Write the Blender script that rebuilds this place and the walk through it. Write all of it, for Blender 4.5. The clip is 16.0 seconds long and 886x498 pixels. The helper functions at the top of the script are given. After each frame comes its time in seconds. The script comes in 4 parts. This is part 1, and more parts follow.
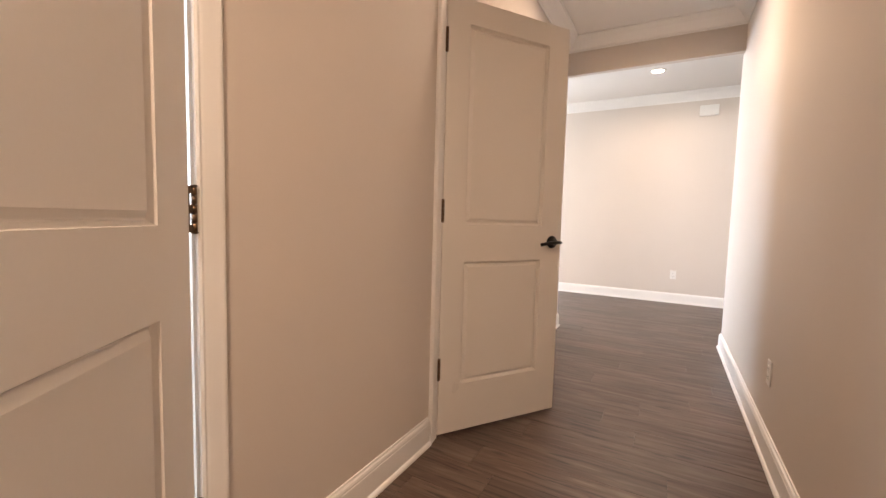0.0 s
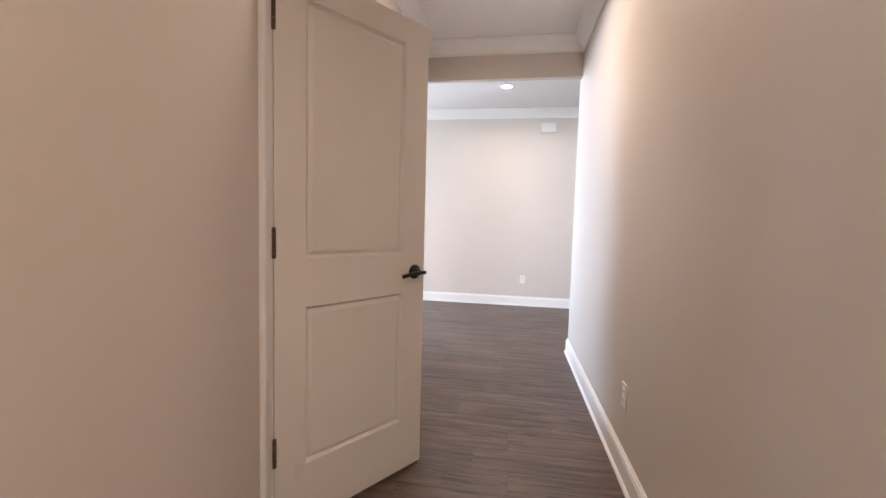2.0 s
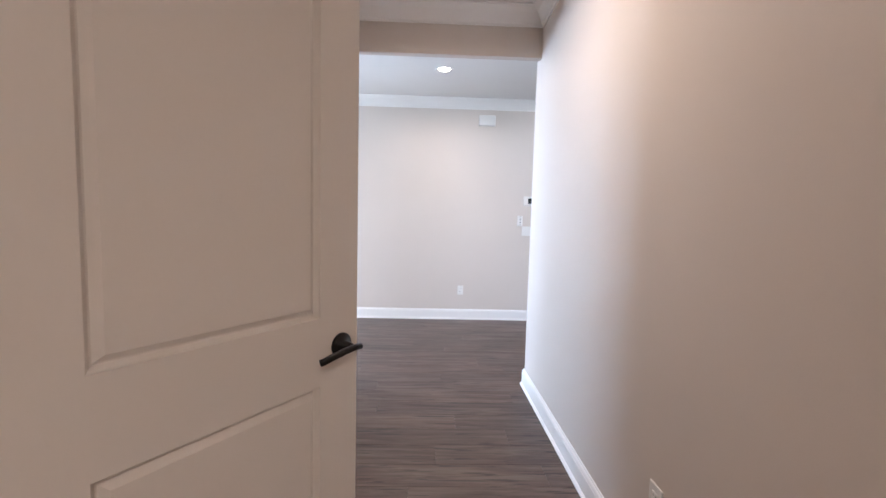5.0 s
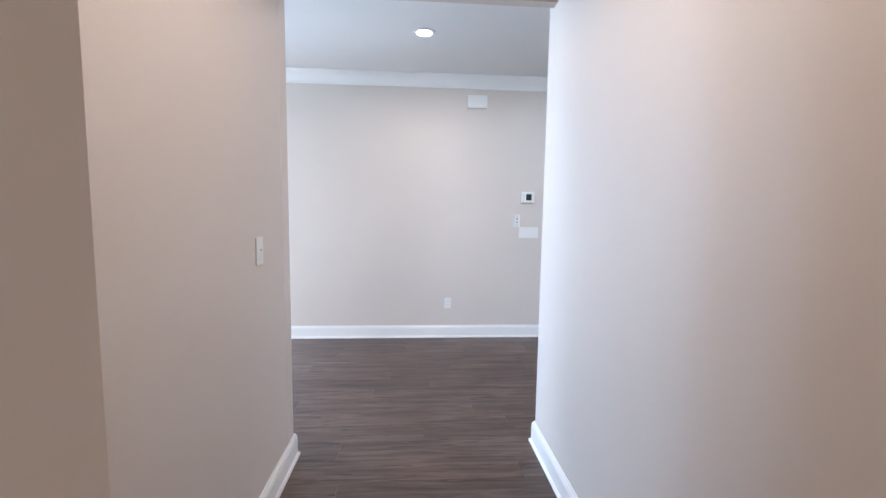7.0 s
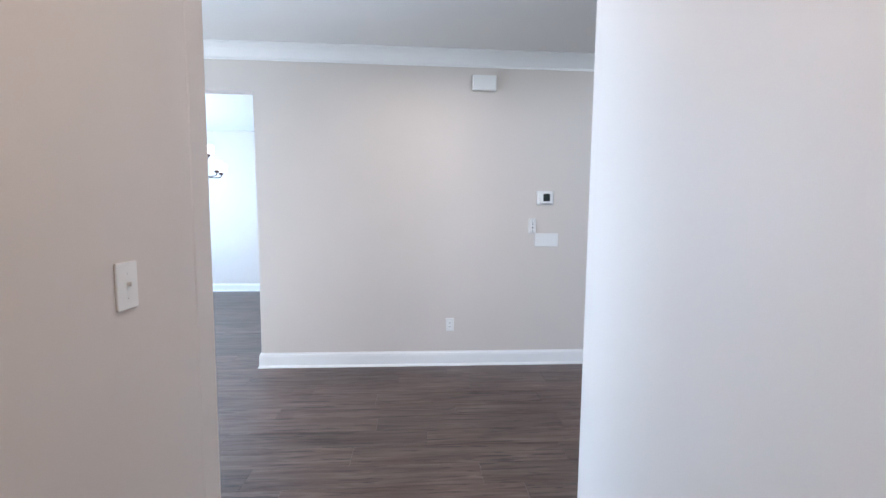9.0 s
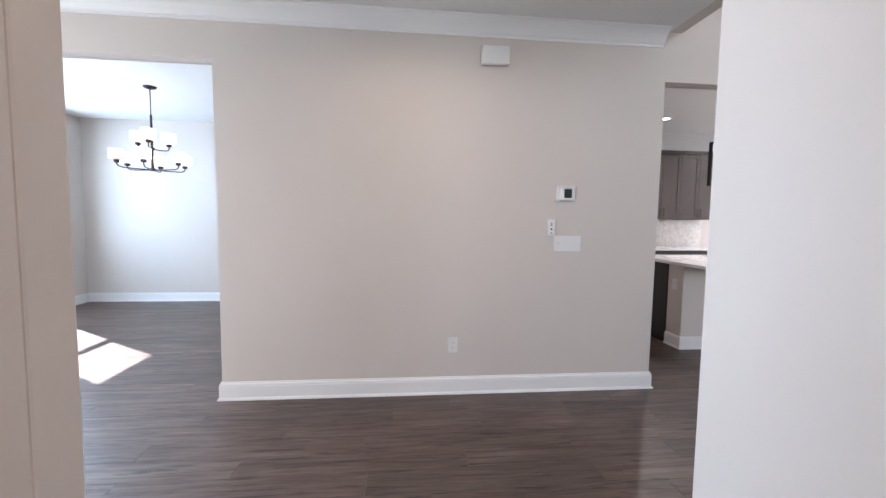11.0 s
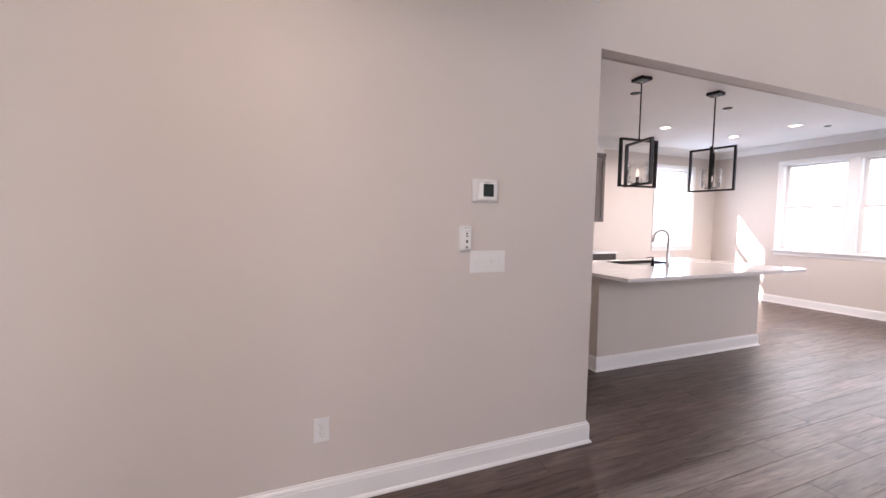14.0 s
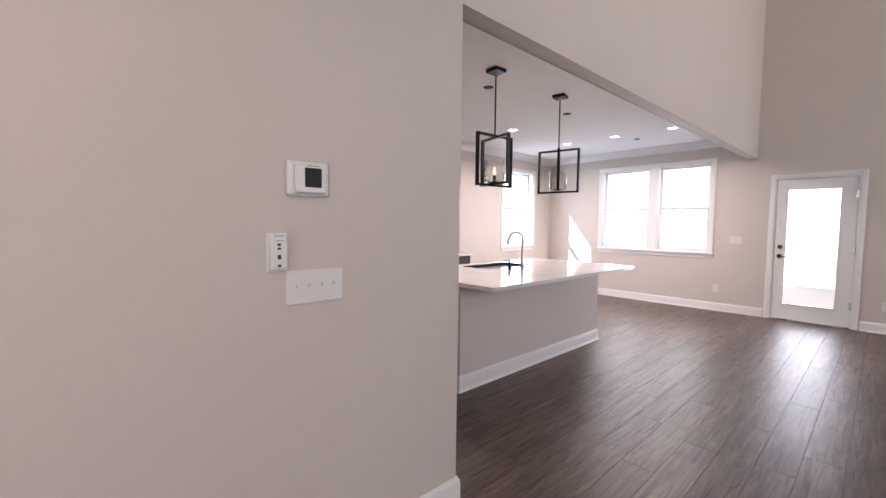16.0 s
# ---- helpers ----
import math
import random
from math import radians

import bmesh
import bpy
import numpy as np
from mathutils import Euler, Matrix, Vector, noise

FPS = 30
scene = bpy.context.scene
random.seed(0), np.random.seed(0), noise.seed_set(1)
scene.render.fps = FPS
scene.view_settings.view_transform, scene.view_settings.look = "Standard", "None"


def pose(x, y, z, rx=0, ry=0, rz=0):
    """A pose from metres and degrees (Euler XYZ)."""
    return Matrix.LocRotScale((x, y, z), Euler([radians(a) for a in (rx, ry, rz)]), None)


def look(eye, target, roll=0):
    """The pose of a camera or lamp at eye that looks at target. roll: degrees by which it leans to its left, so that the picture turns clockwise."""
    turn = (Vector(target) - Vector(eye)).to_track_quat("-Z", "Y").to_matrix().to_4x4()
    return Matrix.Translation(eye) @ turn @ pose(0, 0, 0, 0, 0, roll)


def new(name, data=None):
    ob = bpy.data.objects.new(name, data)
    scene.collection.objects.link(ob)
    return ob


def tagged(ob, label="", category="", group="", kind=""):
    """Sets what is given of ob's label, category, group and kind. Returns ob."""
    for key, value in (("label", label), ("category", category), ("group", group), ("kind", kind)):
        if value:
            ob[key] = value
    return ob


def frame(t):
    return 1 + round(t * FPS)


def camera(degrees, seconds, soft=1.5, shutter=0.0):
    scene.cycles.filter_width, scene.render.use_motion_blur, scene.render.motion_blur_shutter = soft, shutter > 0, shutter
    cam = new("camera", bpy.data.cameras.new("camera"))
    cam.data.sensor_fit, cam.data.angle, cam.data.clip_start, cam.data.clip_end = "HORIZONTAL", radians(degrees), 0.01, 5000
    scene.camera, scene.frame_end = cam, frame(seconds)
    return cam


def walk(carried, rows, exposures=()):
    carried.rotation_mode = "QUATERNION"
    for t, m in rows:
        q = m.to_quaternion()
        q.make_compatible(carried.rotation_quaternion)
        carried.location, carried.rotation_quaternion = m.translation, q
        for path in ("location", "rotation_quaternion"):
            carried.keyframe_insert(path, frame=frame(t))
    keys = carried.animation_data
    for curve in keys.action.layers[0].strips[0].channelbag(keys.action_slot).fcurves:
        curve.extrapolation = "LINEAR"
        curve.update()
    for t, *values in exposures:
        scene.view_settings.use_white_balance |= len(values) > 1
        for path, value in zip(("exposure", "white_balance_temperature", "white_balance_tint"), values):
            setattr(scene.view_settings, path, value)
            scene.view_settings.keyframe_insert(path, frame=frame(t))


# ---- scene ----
cam = camera(95.2, 16.0)
PATH = [
    (0, (0.254, 0.763, 1.051), (-0.714, 2.507, 0.899), 1.5),
    (0.5, (0.241, 0.827, 1.07), (-0.521, 2.67, 0.924), 1.6),
    (1, (0.209, 0.915, 1.109), (-0.378, 2.822, 0.968), 1.6),
    (1.5, (0.177, 1.008, 1.144), (-0.272, 2.952, 1.004), 1.5),
    (2, (0.139, 1.121, 1.174), (-0.183, 3.091, 1.037), 1.5),
    (2.5, (0.1, 1.23, 1.209), (-0.13, 3.212, 1.069), 1.4),
    (3, (0.055, 1.348, 1.236), (-0.075, 3.338, 1.093), 1.5),
    (3.5, (0.013, 1.48, 1.25), (-0.019, 3.474, 1.107), 1.7),
    (3.7, (0.0, 1.536, 1.26), (0.005, 3.53, 1.111), 1.8),
    (5.8, (-0.063, 2.163, 1.314), (0.034, 4.155, 1.158), 1.2),
    (6, (-0.061, 2.264, 1.327), (0.055, 4.254, 1.163), 1.1),
    (6.5, (-0.049, 2.454, 1.34), (0.094, 4.442, 1.17), 1.1),
    (7, (-0.014, 2.66, 1.358), (0.124, 4.647, 1.175), 0.8),
    (7.5, (-0.001, 2.842, 1.352), (0.125, 4.83, 1.17), 0.7),
    (8, (0.029, 3.025, 1.343), (0.137, 5.014, 1.17), 0.4),
    (8.5, (0.057, 3.191, 1.364), (0.168, 5.179, 1.185), 0.8),
    (8.7, (0.051, 3.271, 1.364), (0.174, 5.26, 1.189), 0.6),
    (10.8, (-0.02, 3.897, 1.333), (0.132, 5.885, 1.178), 0.7),
    (11, (-0.041, 3.985, 1.315), (0.159, 5.97, 1.171), 0.8),
    (11.5, (-0.03, 4.164, 1.34), (0.232, 6.14, 1.181), 0.8),
    (12, (-0.015, 4.353, 1.349), (0.310, 6.320, 1.188), 0.8),
    (12.5, (0.003, 4.509, 1.355), (0.396, 6.464, 1.204), 0.6),
    (13, (0.036, 4.696, 1.355), (0.546, 6.624, 1.211), 0.7),
    (13.5, (0.098, 4.878, 1.357), (0.725, 6.773, 1.219), 0.7),
    (14, (0.167, 5.039, 1.361), (0.92, 6.886, 1.223), 0.7),
    (14.5, (0.228, 5.183, 1.352), (1.101, 6.977, 1.223), 0.5),
    (15, (0.317, 5.345, 1.359), (1.354, 7.051, 1.228), 0.7),
    (15.5, (0.431, 5.466, 1.354), (1.623, 7.067, 1.229), 0.6),
    (16, (0.574, 5.591, 1.371), (1.922, 7.063, 1.246), 0.5),
]
EXPO = [(0, 3.22, 7300, 20), (0.5, 3.2, 6500, 19), (1, 3.18, 6250, 17), (3.5, 3.06, 5900, 17), (6, 2.94, 5650, 14), (7.5, 2.8, 5550, 13), (8.5, 2.76, 5550, 12), (11, 2.42, 6150, 17), (12, 2.36, 6650, 24), (13.5, 2.38, 6750, 27), (16, 2.22, 6800, 25)]
walk(cam, [(t, look(eye, target, roll)) for t, eye, target, roll in PATH], EXPO)

# ---- world, sun and large lights ----
world = bpy.data.worlds.new("sky")
scene.world = world
world.use_nodes = True
wn = world.node_tree.nodes
sky = wn.new("ShaderNodeTexSky")
sky.sky_type, sky.sun_disc = "NISHITA", False
sky.sun_elevation, sky.sun_rotation = radians(37), math.atan2(-1, 0.7)
world.node_tree.links.new(sky.outputs[0], wn["Background"].inputs[0])
wn["Background"].inputs[1].default_value = 0.05

sun_data = bpy.data.lights.new("sun", "SUN")
sun_data.energy, sun_data.angle, sun_data.color = 5.0, radians(0.5), (1.0, 0.95, 0.88)
sun = new("sun", sun_data)
sun.matrix_world = look((-20, 24, 19), (-19, 23.3, 18.07))

WINDOW_WATTS = 9.2
DAY = (0.70, 0.86, 1.0)
SKY_BLUE = (0.50, 0.72, 1.0)
DINING_DAY = (0.58, 0.79, 1.0)
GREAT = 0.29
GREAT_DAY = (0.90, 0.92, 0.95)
FOYER_W, HALL_W, KITCHEN_W = 1.5, 4.4, 4.0
LAMP = (1.0, 0.78, 0.58)
KITCHEN_LAMP = (1.0, 0.94, 0.88)


def window_light(eye, target, width, height, watts=1.0, spread=180, color=DAY):
    """An area lamp in place of sky light, in or outside an opening."""
    data = bpy.data.lights.new("window_light", "AREA")
    data.shape, data.size, data.size_y = "RECTANGLE", width, height
    data.energy, data.color, data.spread = WINDOW_WATTS * watts * width * height, color, radians(spread)
    ob = new("window_light", data)
    ob.matrix_world = look(eye, target)
    return ob


def small_light(x, y, z, watts, radius=0.05, spread=150, color=LAMP):
    data = bpy.data.lights.new("lamp_light", "AREA")
    data.shape, data.size = "DISK", radius * 2
    data.energy, data.color, data.spread = watts, color, radians(spread)
    ob = new("lamp_light", data)
    ob.matrix_world = look((x, y, z), (x, y + 0.0001, z - 1))
    return ob


def point_light(x, y, z, watts, radius=0.04, color=LAMP):
    data = bpy.data.lights.new("bulb_light", "POINT")
    data.energy, data.color, data.shadow_soft_size = watts, color, radius
    ob = new("bulb_light", data)
    ob.location = (x, y, z)
    return ob


for wy, ww in ((7.945, 0.83), (8.925, 0.89)):
    window_light((8.40, wy, 1.665), (0, wy, 1.665), ww, 1.47, 0.16, color=SKY_BLUE)      # twin window
window_light((8.40, 6.29, 1.07), (0, 6.29, 1.07), 0.58, 1.68, 0.34, color=SKY_BLUE)       # glazed door
window_light((7.11, 10.685, 1.67), (7.11, 0, 1.67), 0.96, 1.46, 0.50, color=SKY_BLUE)     # kitchen side window
for wy in (8.405, 9.385):
    window_light((-4.945, wy, 1.66), (0, wy, 1.66), 0.85, 1.48, 1.5, color=DINING_DAY)   # dining windows
    # extra narrow lamp outside each window, aimed to brighten the hall wall
    window_light((-5.25, wy, 1.70), (0.7, 3.9, 1.1), 0.75, 1.4, 0.62, 80)
window_light((3.5, -1.66, 3.3), (3.5, 8, 5.6), 2.1, 3.0, GREAT, 110, color=GREAT_DAY)        # assumed great room windows, unseen, tilted up to brighten the upper walls
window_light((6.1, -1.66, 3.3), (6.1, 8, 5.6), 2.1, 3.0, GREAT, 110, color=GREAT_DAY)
window_light((-3.66, 5.38, 1.4), (0, 5.4, 1.3), 0.9, 2.2, 0.6)                           # added lamp at an assumed, unseen entry, lifts the foyer
window_light((-2.95, 0.4, 1.6), (0, 0.4, 1.2), 1.2, 1.3, 1.0)                            # bedroom window

# ---- materials ----


def material(name, color, rough=0.6, metal=0.0, vary=0.06, scale=3.0, fine=160.0, bump=0.05, coat=0.0, spec=0.5, emit=None, watts=0.0):
    """A surface with two scales of variation, in metres, and fine relief."""
    m = bpy.data.materials.new(name)
    m.use_nodes = True
    n, l = m.node_tree.nodes, m.node_tree.links
    b = n["Principled BSDF"]
    geo = n.new("ShaderNodeNewGeometry")
    big, small = n.new("ShaderNodeTexNoise"), n.new("ShaderNodeTexNoise")
    big.inputs["Scale"].default_value, big.inputs["Detail"].default_value = scale, 5
    small.inputs["Scale"].default_value, small.inputs["Detail"].default_value = fine, 3
    l.new(geo.outputs["Position"], big.inputs["Vector"])
    l.new(geo.outputs["Position"], small.inputs["Vector"])
    add = n.new("ShaderNodeMath")
    add.operation = "MULTIPLY_ADD"
    l.new(small.outputs[0], add.inputs[0])
    add.inputs[1].default_value = 0.4
    l.new(big.outputs[0], add.inputs[2])
    ramp = n.new("ShaderNodeMapRange")
    l.new(add.outputs[0], ramp.inputs[0])
    ramp.inputs[1].default_value, ramp.inputs[2].default_value = 0.35, 1.05
    ramp.inputs[3].default_value, ramp.inputs[4].default_value = 1 - vary, 1 + vary
    mix = n.new("ShaderNodeVectorMath")
    mix.operation = "SCALE"
    mix.inputs[0].default_value = color
    l.new(ramp.outputs[0], mix.inputs["Scale"])
    l.new(mix.outputs[0], b.inputs["Base Color"])
    r = n.new("ShaderNodeMapRange")
    l.new(big.outputs[0], r.inputs[0])
    r.inputs[3].default_value, r.inputs[4].default_value = max(0.02, rough - 0.06), min(1, rough + 0.06)
    l.new(r.outputs[0], b.inputs["Roughness"])
    b.inputs["Metallic"].default_value = metal
    b.inputs["Specular IOR Level"].default_value = spec
    b.inputs["Coat Weight"].default_value = coat
    if bump:
        bp = n.new("ShaderNodeBump")
        bp.inputs["Strength"].default_value, bp.inputs["Distance"].default_value = bump, 0.002
        l.new(small.outputs[0], bp.inputs["Height"])
        l.new(bp.outputs[0], b.inputs["Normal"])
    if emit:
        b.inputs["Emission Color"].default_value = (*emit, 1)
        b.inputs["Emission Strength"].default_value = watts
    return m


WALL = material("wall_paint", (0.62, 0.563, 0.512), 0.55, vary=0.03, scale=1.3, fine=260, bump=0.10, spec=0.35)
CEIL = material("ceiling_paint", (0.78, 0.77, 0.75), 0.9, vary=0.02, scale=1.5, fine=200, bump=0.12, spec=0.2)
TRIM = material("trim_paint", (0.80, 0.79, 0.77), 0.32, vary=0.02, scale=2.5, fine=90, bump=0.02)
DOORP = material("door_paint", (0.74, 0.71, 0.67), 0.30, vary=0.02, scale=2.0, fine=120, bump=0.04)
PLATE = material("white_plastic", (0.74, 0.73, 0.705), 0.35, vary=0.015, bump=0.0)
BLACK = material("black_metal", (0.012, 0.011, 0.011), 0.38, metal=0.6, vary=0.15, bump=0.02)
BRONZE = material("bronze_metal", (0.13, 0.085, 0.055), 0.38, metal=0.9, vary=0.2, bump=0.03)
STEEL = material("brushed_steel", (0.55, 0.54, 0.53), 0.28, metal=1.0, vary=0.08, bump=0.02)
DARKWOOD = material("stained_cabinet_wood", (0.062, 0.046, 0.038), 0.42, vary=0.22, scale=6, fine=60, bump=0.05)
QUARTZ = material("white_quartz", (0.80, 0.78, 0.76), 0.10, vary=0.05, scale=7, fine=45, bump=0.0, coat=0.3)
TILE = material("marble_tile", (0.74, 0.68, 0.63), 0.15, vary=0.25, scale=16, fine=60, bump=0.0)
GROUT = material("grout", (0.72, 0.69, 0.65), 0.9, vary=0.05)
DARK = material("dark_plastic", (0.03, 0.035, 0.035), 0.3, vary=0.1, bump=0.0)
CONCRETE = material("patio_concrete", (0.28, 0.28, 0.28), 0.85, vary=0.12, scale=2, fine=90, bump=0.2)
GRASS = material("lawn", (0.07, 0.10, 0.04), 0.9, vary=0.3, scale=1.5, fine=40, bump=0.4)
ESPRESSO = material("espresso_panel", (0.020, 0.015, 0.013), 0.4, vary=0.2, scale=6, fine=60)
DARKBRONZE = material("dark_bronze", (0.045, 0.030, 0.026), 0.42, metal=0.7, vary=0.15, bump=0.02)
SINKM = material("dark_sink", (0.022, 0.02, 0.019), 0.5, metal=0.0, vary=0.1, bump=0.02, spec=0.3)
# emission stands in for the outdoor glare behind the panes
BACKDROP = material("glowing_backdrop", (0.8, 0.8, 0.8), 1.0, bump=0.0, emit=(0.88, 0.94, 1.0), watts=0.26)
GLOW = material("lamp_lens", (0.9, 0.88, 0.85), 0.5, bump=0.0, emit=(1.0, 0.86, 0.70), watts=2.8)
SHADE = material("opal_shade_glass", (0.85, 0.84, 0.82), 0.25, bump=0.0, emit=(1.0, 0.90, 0.80), watts=0.38)
DIMSHADE = material("dim_opal_shade_glass", (0.85, 0.80, 0.76), 0.25, bump=0.0, emit=(1.0, 0.75, 0.60), watts=0.07)
BULB = material("bulb_glass", (0.9, 0.85, 0.8), 0.2, bump=0.0, emit=(1.0, 0.84, 0.66), watts=0.2)


def glass_material(name, tint=(0.97, 0.98, 0.98), share=0.04, edge=0.0):
    m = bpy.data.materials.new(name)
    m.use_nodes = True
    n, l = m.node_tree.nodes, m.node_tree.links
    n.remove(n["Principled BSDF"])
    clear, gloss, mix = n.new("ShaderNodeBsdfTransparent"), n.new("ShaderNodeBsdfGlossy"), n.new("ShaderNodeMixShader")
    clear.inputs[0].default_value = (*tint, 1)
    gloss.inputs["Roughness"].default_value = 0.02
    if edge:
        facing, power = n.new("ShaderNodeLayerWeight"), n.new("ShaderNodeMath")
        power.operation = "POWER"
        power.inputs[1].default_value = edge
        l.new(facing.outputs["Facing"], power.inputs[0])
        l.new(power.outputs[0], mix.inputs[0])
    else:
        mix.inputs[0].default_value = share
    l.new(clear.outputs[0], mix.inputs[1])
    l.new(gloss.outputs[0], mix.inputs[2])
    l.new(mix.outputs[0], n["Material Output"].inputs[0])
    return m


GLASS = glass_material("window_glass")
CLEAR = glass_material("clear_glass", (0.97, 0.97, 0.965), edge=2.2)


def plank_material():
    """Grey-brown vinyl planks, grain along x, each plank with a tone of its own."""
    m = bpy.data.materials.new("vinyl_plank")
    m.use_nodes = True
    n, l = m.node_tree.nodes, m.node_tree.links
    b = n["Principled BSDF"]
    geo, info = n.new("ShaderNodeNewGeometry"), n.new("ShaderNodeObjectInfo")
    rnd = n.new("ShaderNodeMath")
    rnd.operation = "ADD"
    l.new(info.outputs["Random"], rnd.inputs[0])
    l.new(geo.outputs["Random Per Island"], rnd.inputs[1])
    frac = n.new("ShaderNodeMath")
    frac.operation = "FRACT"
    l.new(rnd.outputs[0], frac.inputs[0])
    off = n.new("ShaderNodeVectorMath")
    off.operation = "MULTIPLY_ADD"
    l.new(frac.outputs[0], off.inputs[0])
    off.inputs[1].default_value = (31.0, 17.0, 43.0)
    l.new(geo.outputs["Position"], off.inputs[2])

    def noise_of(scale_xyz, detail, rough, distort=0.0):
        mp = n.new("ShaderNodeVectorMath")
        mp.operation = "MULTIPLY"
        l.new(off.outputs[0], mp.inputs[0])
        mp.inputs[1].default_value = scale_xyz
        t = n.new("ShaderNodeTexNoise")
        t.inputs["Scale"].default_value, t.inputs["Detail"].default_value, t.inputs["Roughness"].default_value = 1.0, detail, rough
        t.inputs["Distortion"].default_value = distort
        l.new(mp.outputs[0], t.inputs["Vector"])
        return t

    streak, grain, cloud = noise_of((2.0, 26.0, 1), 5, 0.62, 0.9), noise_of((9.0, 150.0, 1), 3, 0.6, 0.4), noise_of((2.2, 5.5, 1), 3, 0.55, 0.6)
    dash, fleck = noise_of((3.6, 58.0, 1), 3, 0.5, 0.7), noise_of((5.0, 40.0, 1), 2, 0.5, 0.5)
    mp = n.new("ShaderNodeVectorMath")
    mp.operation = "MULTIPLY"
    l.new(off.outputs[0], mp.inputs[0])
    mp.inputs[1].default_value = (2.4, 7.5, 1)
    knots = n.new("ShaderNodeTexVoronoi")
    knots.inputs["Scale"].default_value = 1.0
    l.new(mp.outputs[0], knots.inputs["Vector"])

    def ranged(src, low, high, a, c):
        r = n.new("ShaderNodeMapRange")
        l.new(src, r.inputs[0])
        r.inputs[1].default_value, r.inputs[2].default_value, r.inputs[3].default_value, r.inputs[4].default_value = low, high, a, c
        return r.outputs[0]

    def term(src, a, c):
        return ranged(src, 0.3, 0.7, a, c)

    def joined(kind, a, c):
        k = n.new("ShaderNodeMath")
        k.operation = kind
        l.new(a, k.inputs[0])
        l.new(c, k.inputs[1])
        return k.outputs[0]

    split = n.new("ShaderNodeSeparateColor")
    l.new(knots.outputs["Color"], split.inputs[0])
    # a knot in about a third of the cells only
    knot = joined("MAXIMUM", ranged(knots.outputs["Distance"], 0.04, 0.14, 0.30, 1.0), ranged(split.outputs[0], 0.42, 0.52, 0.0, 1.0))
    total = term(streak.outputs[0], 0.60, 1.40)
    for factor in (term(grain.outputs[0], 0.90, 1.10), term(cloud.outputs[0], 0.78, 1.22), ranged(frac.outputs[0], 0.0, 1.0, 0.84, 1.18), knot, ranged(dash.outputs[0], 0.58, 0.65, 1.0, 0.34), ranged(fleck.outputs[0], 0.64, 0.74, 1.0, 1.35)):
        total = joined("MULTIPLY", total, factor)
    col = n.new("ShaderNodeMix")
    col.data_type = "RGBA"
    l.new(term(streak.outputs[0], 0.0, 1.0), col.inputs[0])
    col.inputs[6].default_value, col.inputs[7].default_value = (0.086, 0.047, 0.033, 1), (0.096, 0.073, 0.062, 1)
    sc = n.new("ShaderNodeVectorMath")
    sc.operation = "SCALE"
    l.new(col.outputs[2], sc.inputs[0])
    l.new(total, sc.inputs["Scale"])
    l.new(sc.outputs[0], b.inputs["Base Color"])
    l.new(term(streak.outputs[0], 0.42, 0.37), b.inputs["Roughness"])
    b.inputs["Specular IOR Level"].default_value = 0.55
    bp = n.new("ShaderNodeBump")
    bp.inputs["Strength"].default_value, bp.inputs["Distance"].default_value = 0.05, 0.0012
    l.new(joined("ADD", grain.outputs[0], dash.outputs[0]), bp.inputs["Height"])
    l.new(bp.outputs[0], b.inputs["Normal"])
    return m


PLANK = plank_material()

# ---- mesh helpers ----


def finish(name, bm, mat, parent=None, smooth=False):
    bmesh.ops.recalc_face_normals(bm, faces=bm.faces)
    me = bpy.data.meshes.new(name)
    bm.to_mesh(me)
    bm.free()
    me.materials.append(mat)
    if smooth:
        me.polygons.foreach_set("use_smooth", [True] * len(me.polygons))
    ob = new(name, me)
    ob.parent = parent
    return ob


def part(name, bm, mat, parent, label="", smooth=False):
    ob = finish(name, bm, mat, parent, smooth)
    return tagged(ob, label) if label else ob


def thing(name, m, label, category, group="", kind=""):
    ob = new(name)
    ob.empty_display_size = 0.1
    ob.matrix_basis = m
    return tagged(ob, label, category, group, kind)


def box(bm, x0, y0, z0, x1, y1, z1, bevel=0.0, segments=2):
    made = bmesh.ops.create_cube(bm, size=1.0, matrix=Matrix.Translation(((x0 + x1) / 2, (y0 + y1) / 2, (z0 + z1) / 2)) @ Matrix.Diagonal((x1 - x0, y1 - y0, z1 - z0, 1)))
    if bevel:
        edges = list({e for v in made["verts"] for e in v.link_edges})
        bmesh.ops.bevel(bm, geom=edges, offset=bevel, segments=segments, profile=0.5, affect="EDGES")
    return bm


def boxed(x0, y0, z0, x1, y1, z1, bevel=0.0, segments=2):
    return box(bmesh.new(), x0, y0, z0, x1, y1, z1, bevel, segments)


def prism(bm, outline, axis, a, b):
    """An outline in the plane across axis (x: (y, z), y: (x, z), z: (x, y)), drawn out from a to b."""
    def at(p, d):
        return {"x": (d, p[0], p[1]), "y": (p[0], d, p[1]), "z": (p[0], p[1], d)}[axis]
    low, high = [bm.verts.new(at(p, a)) for p in outline], [bm.verts.new(at(p, b)) for p in outline]
    bm.faces.new(low)
    bm.faces.new(high)
    for i in range(len(outline)):
        j = (i + 1) % len(outline)
        bm.faces.new((low[i], low[j], high[j], high[i]))
    return bm


def cylinder(bm, x, y, z0, z1, r0, r1=None, sides=24, cap=True):
    r1 = r0 if r1 is None else r1
    bmesh.ops.create_cone(bm, cap_ends=cap, segments=sides, radius1=r0, radius2=r1, depth=z1 - z0, matrix=Matrix.Translation((x, y, (z0 + z1) / 2)))
    return bm


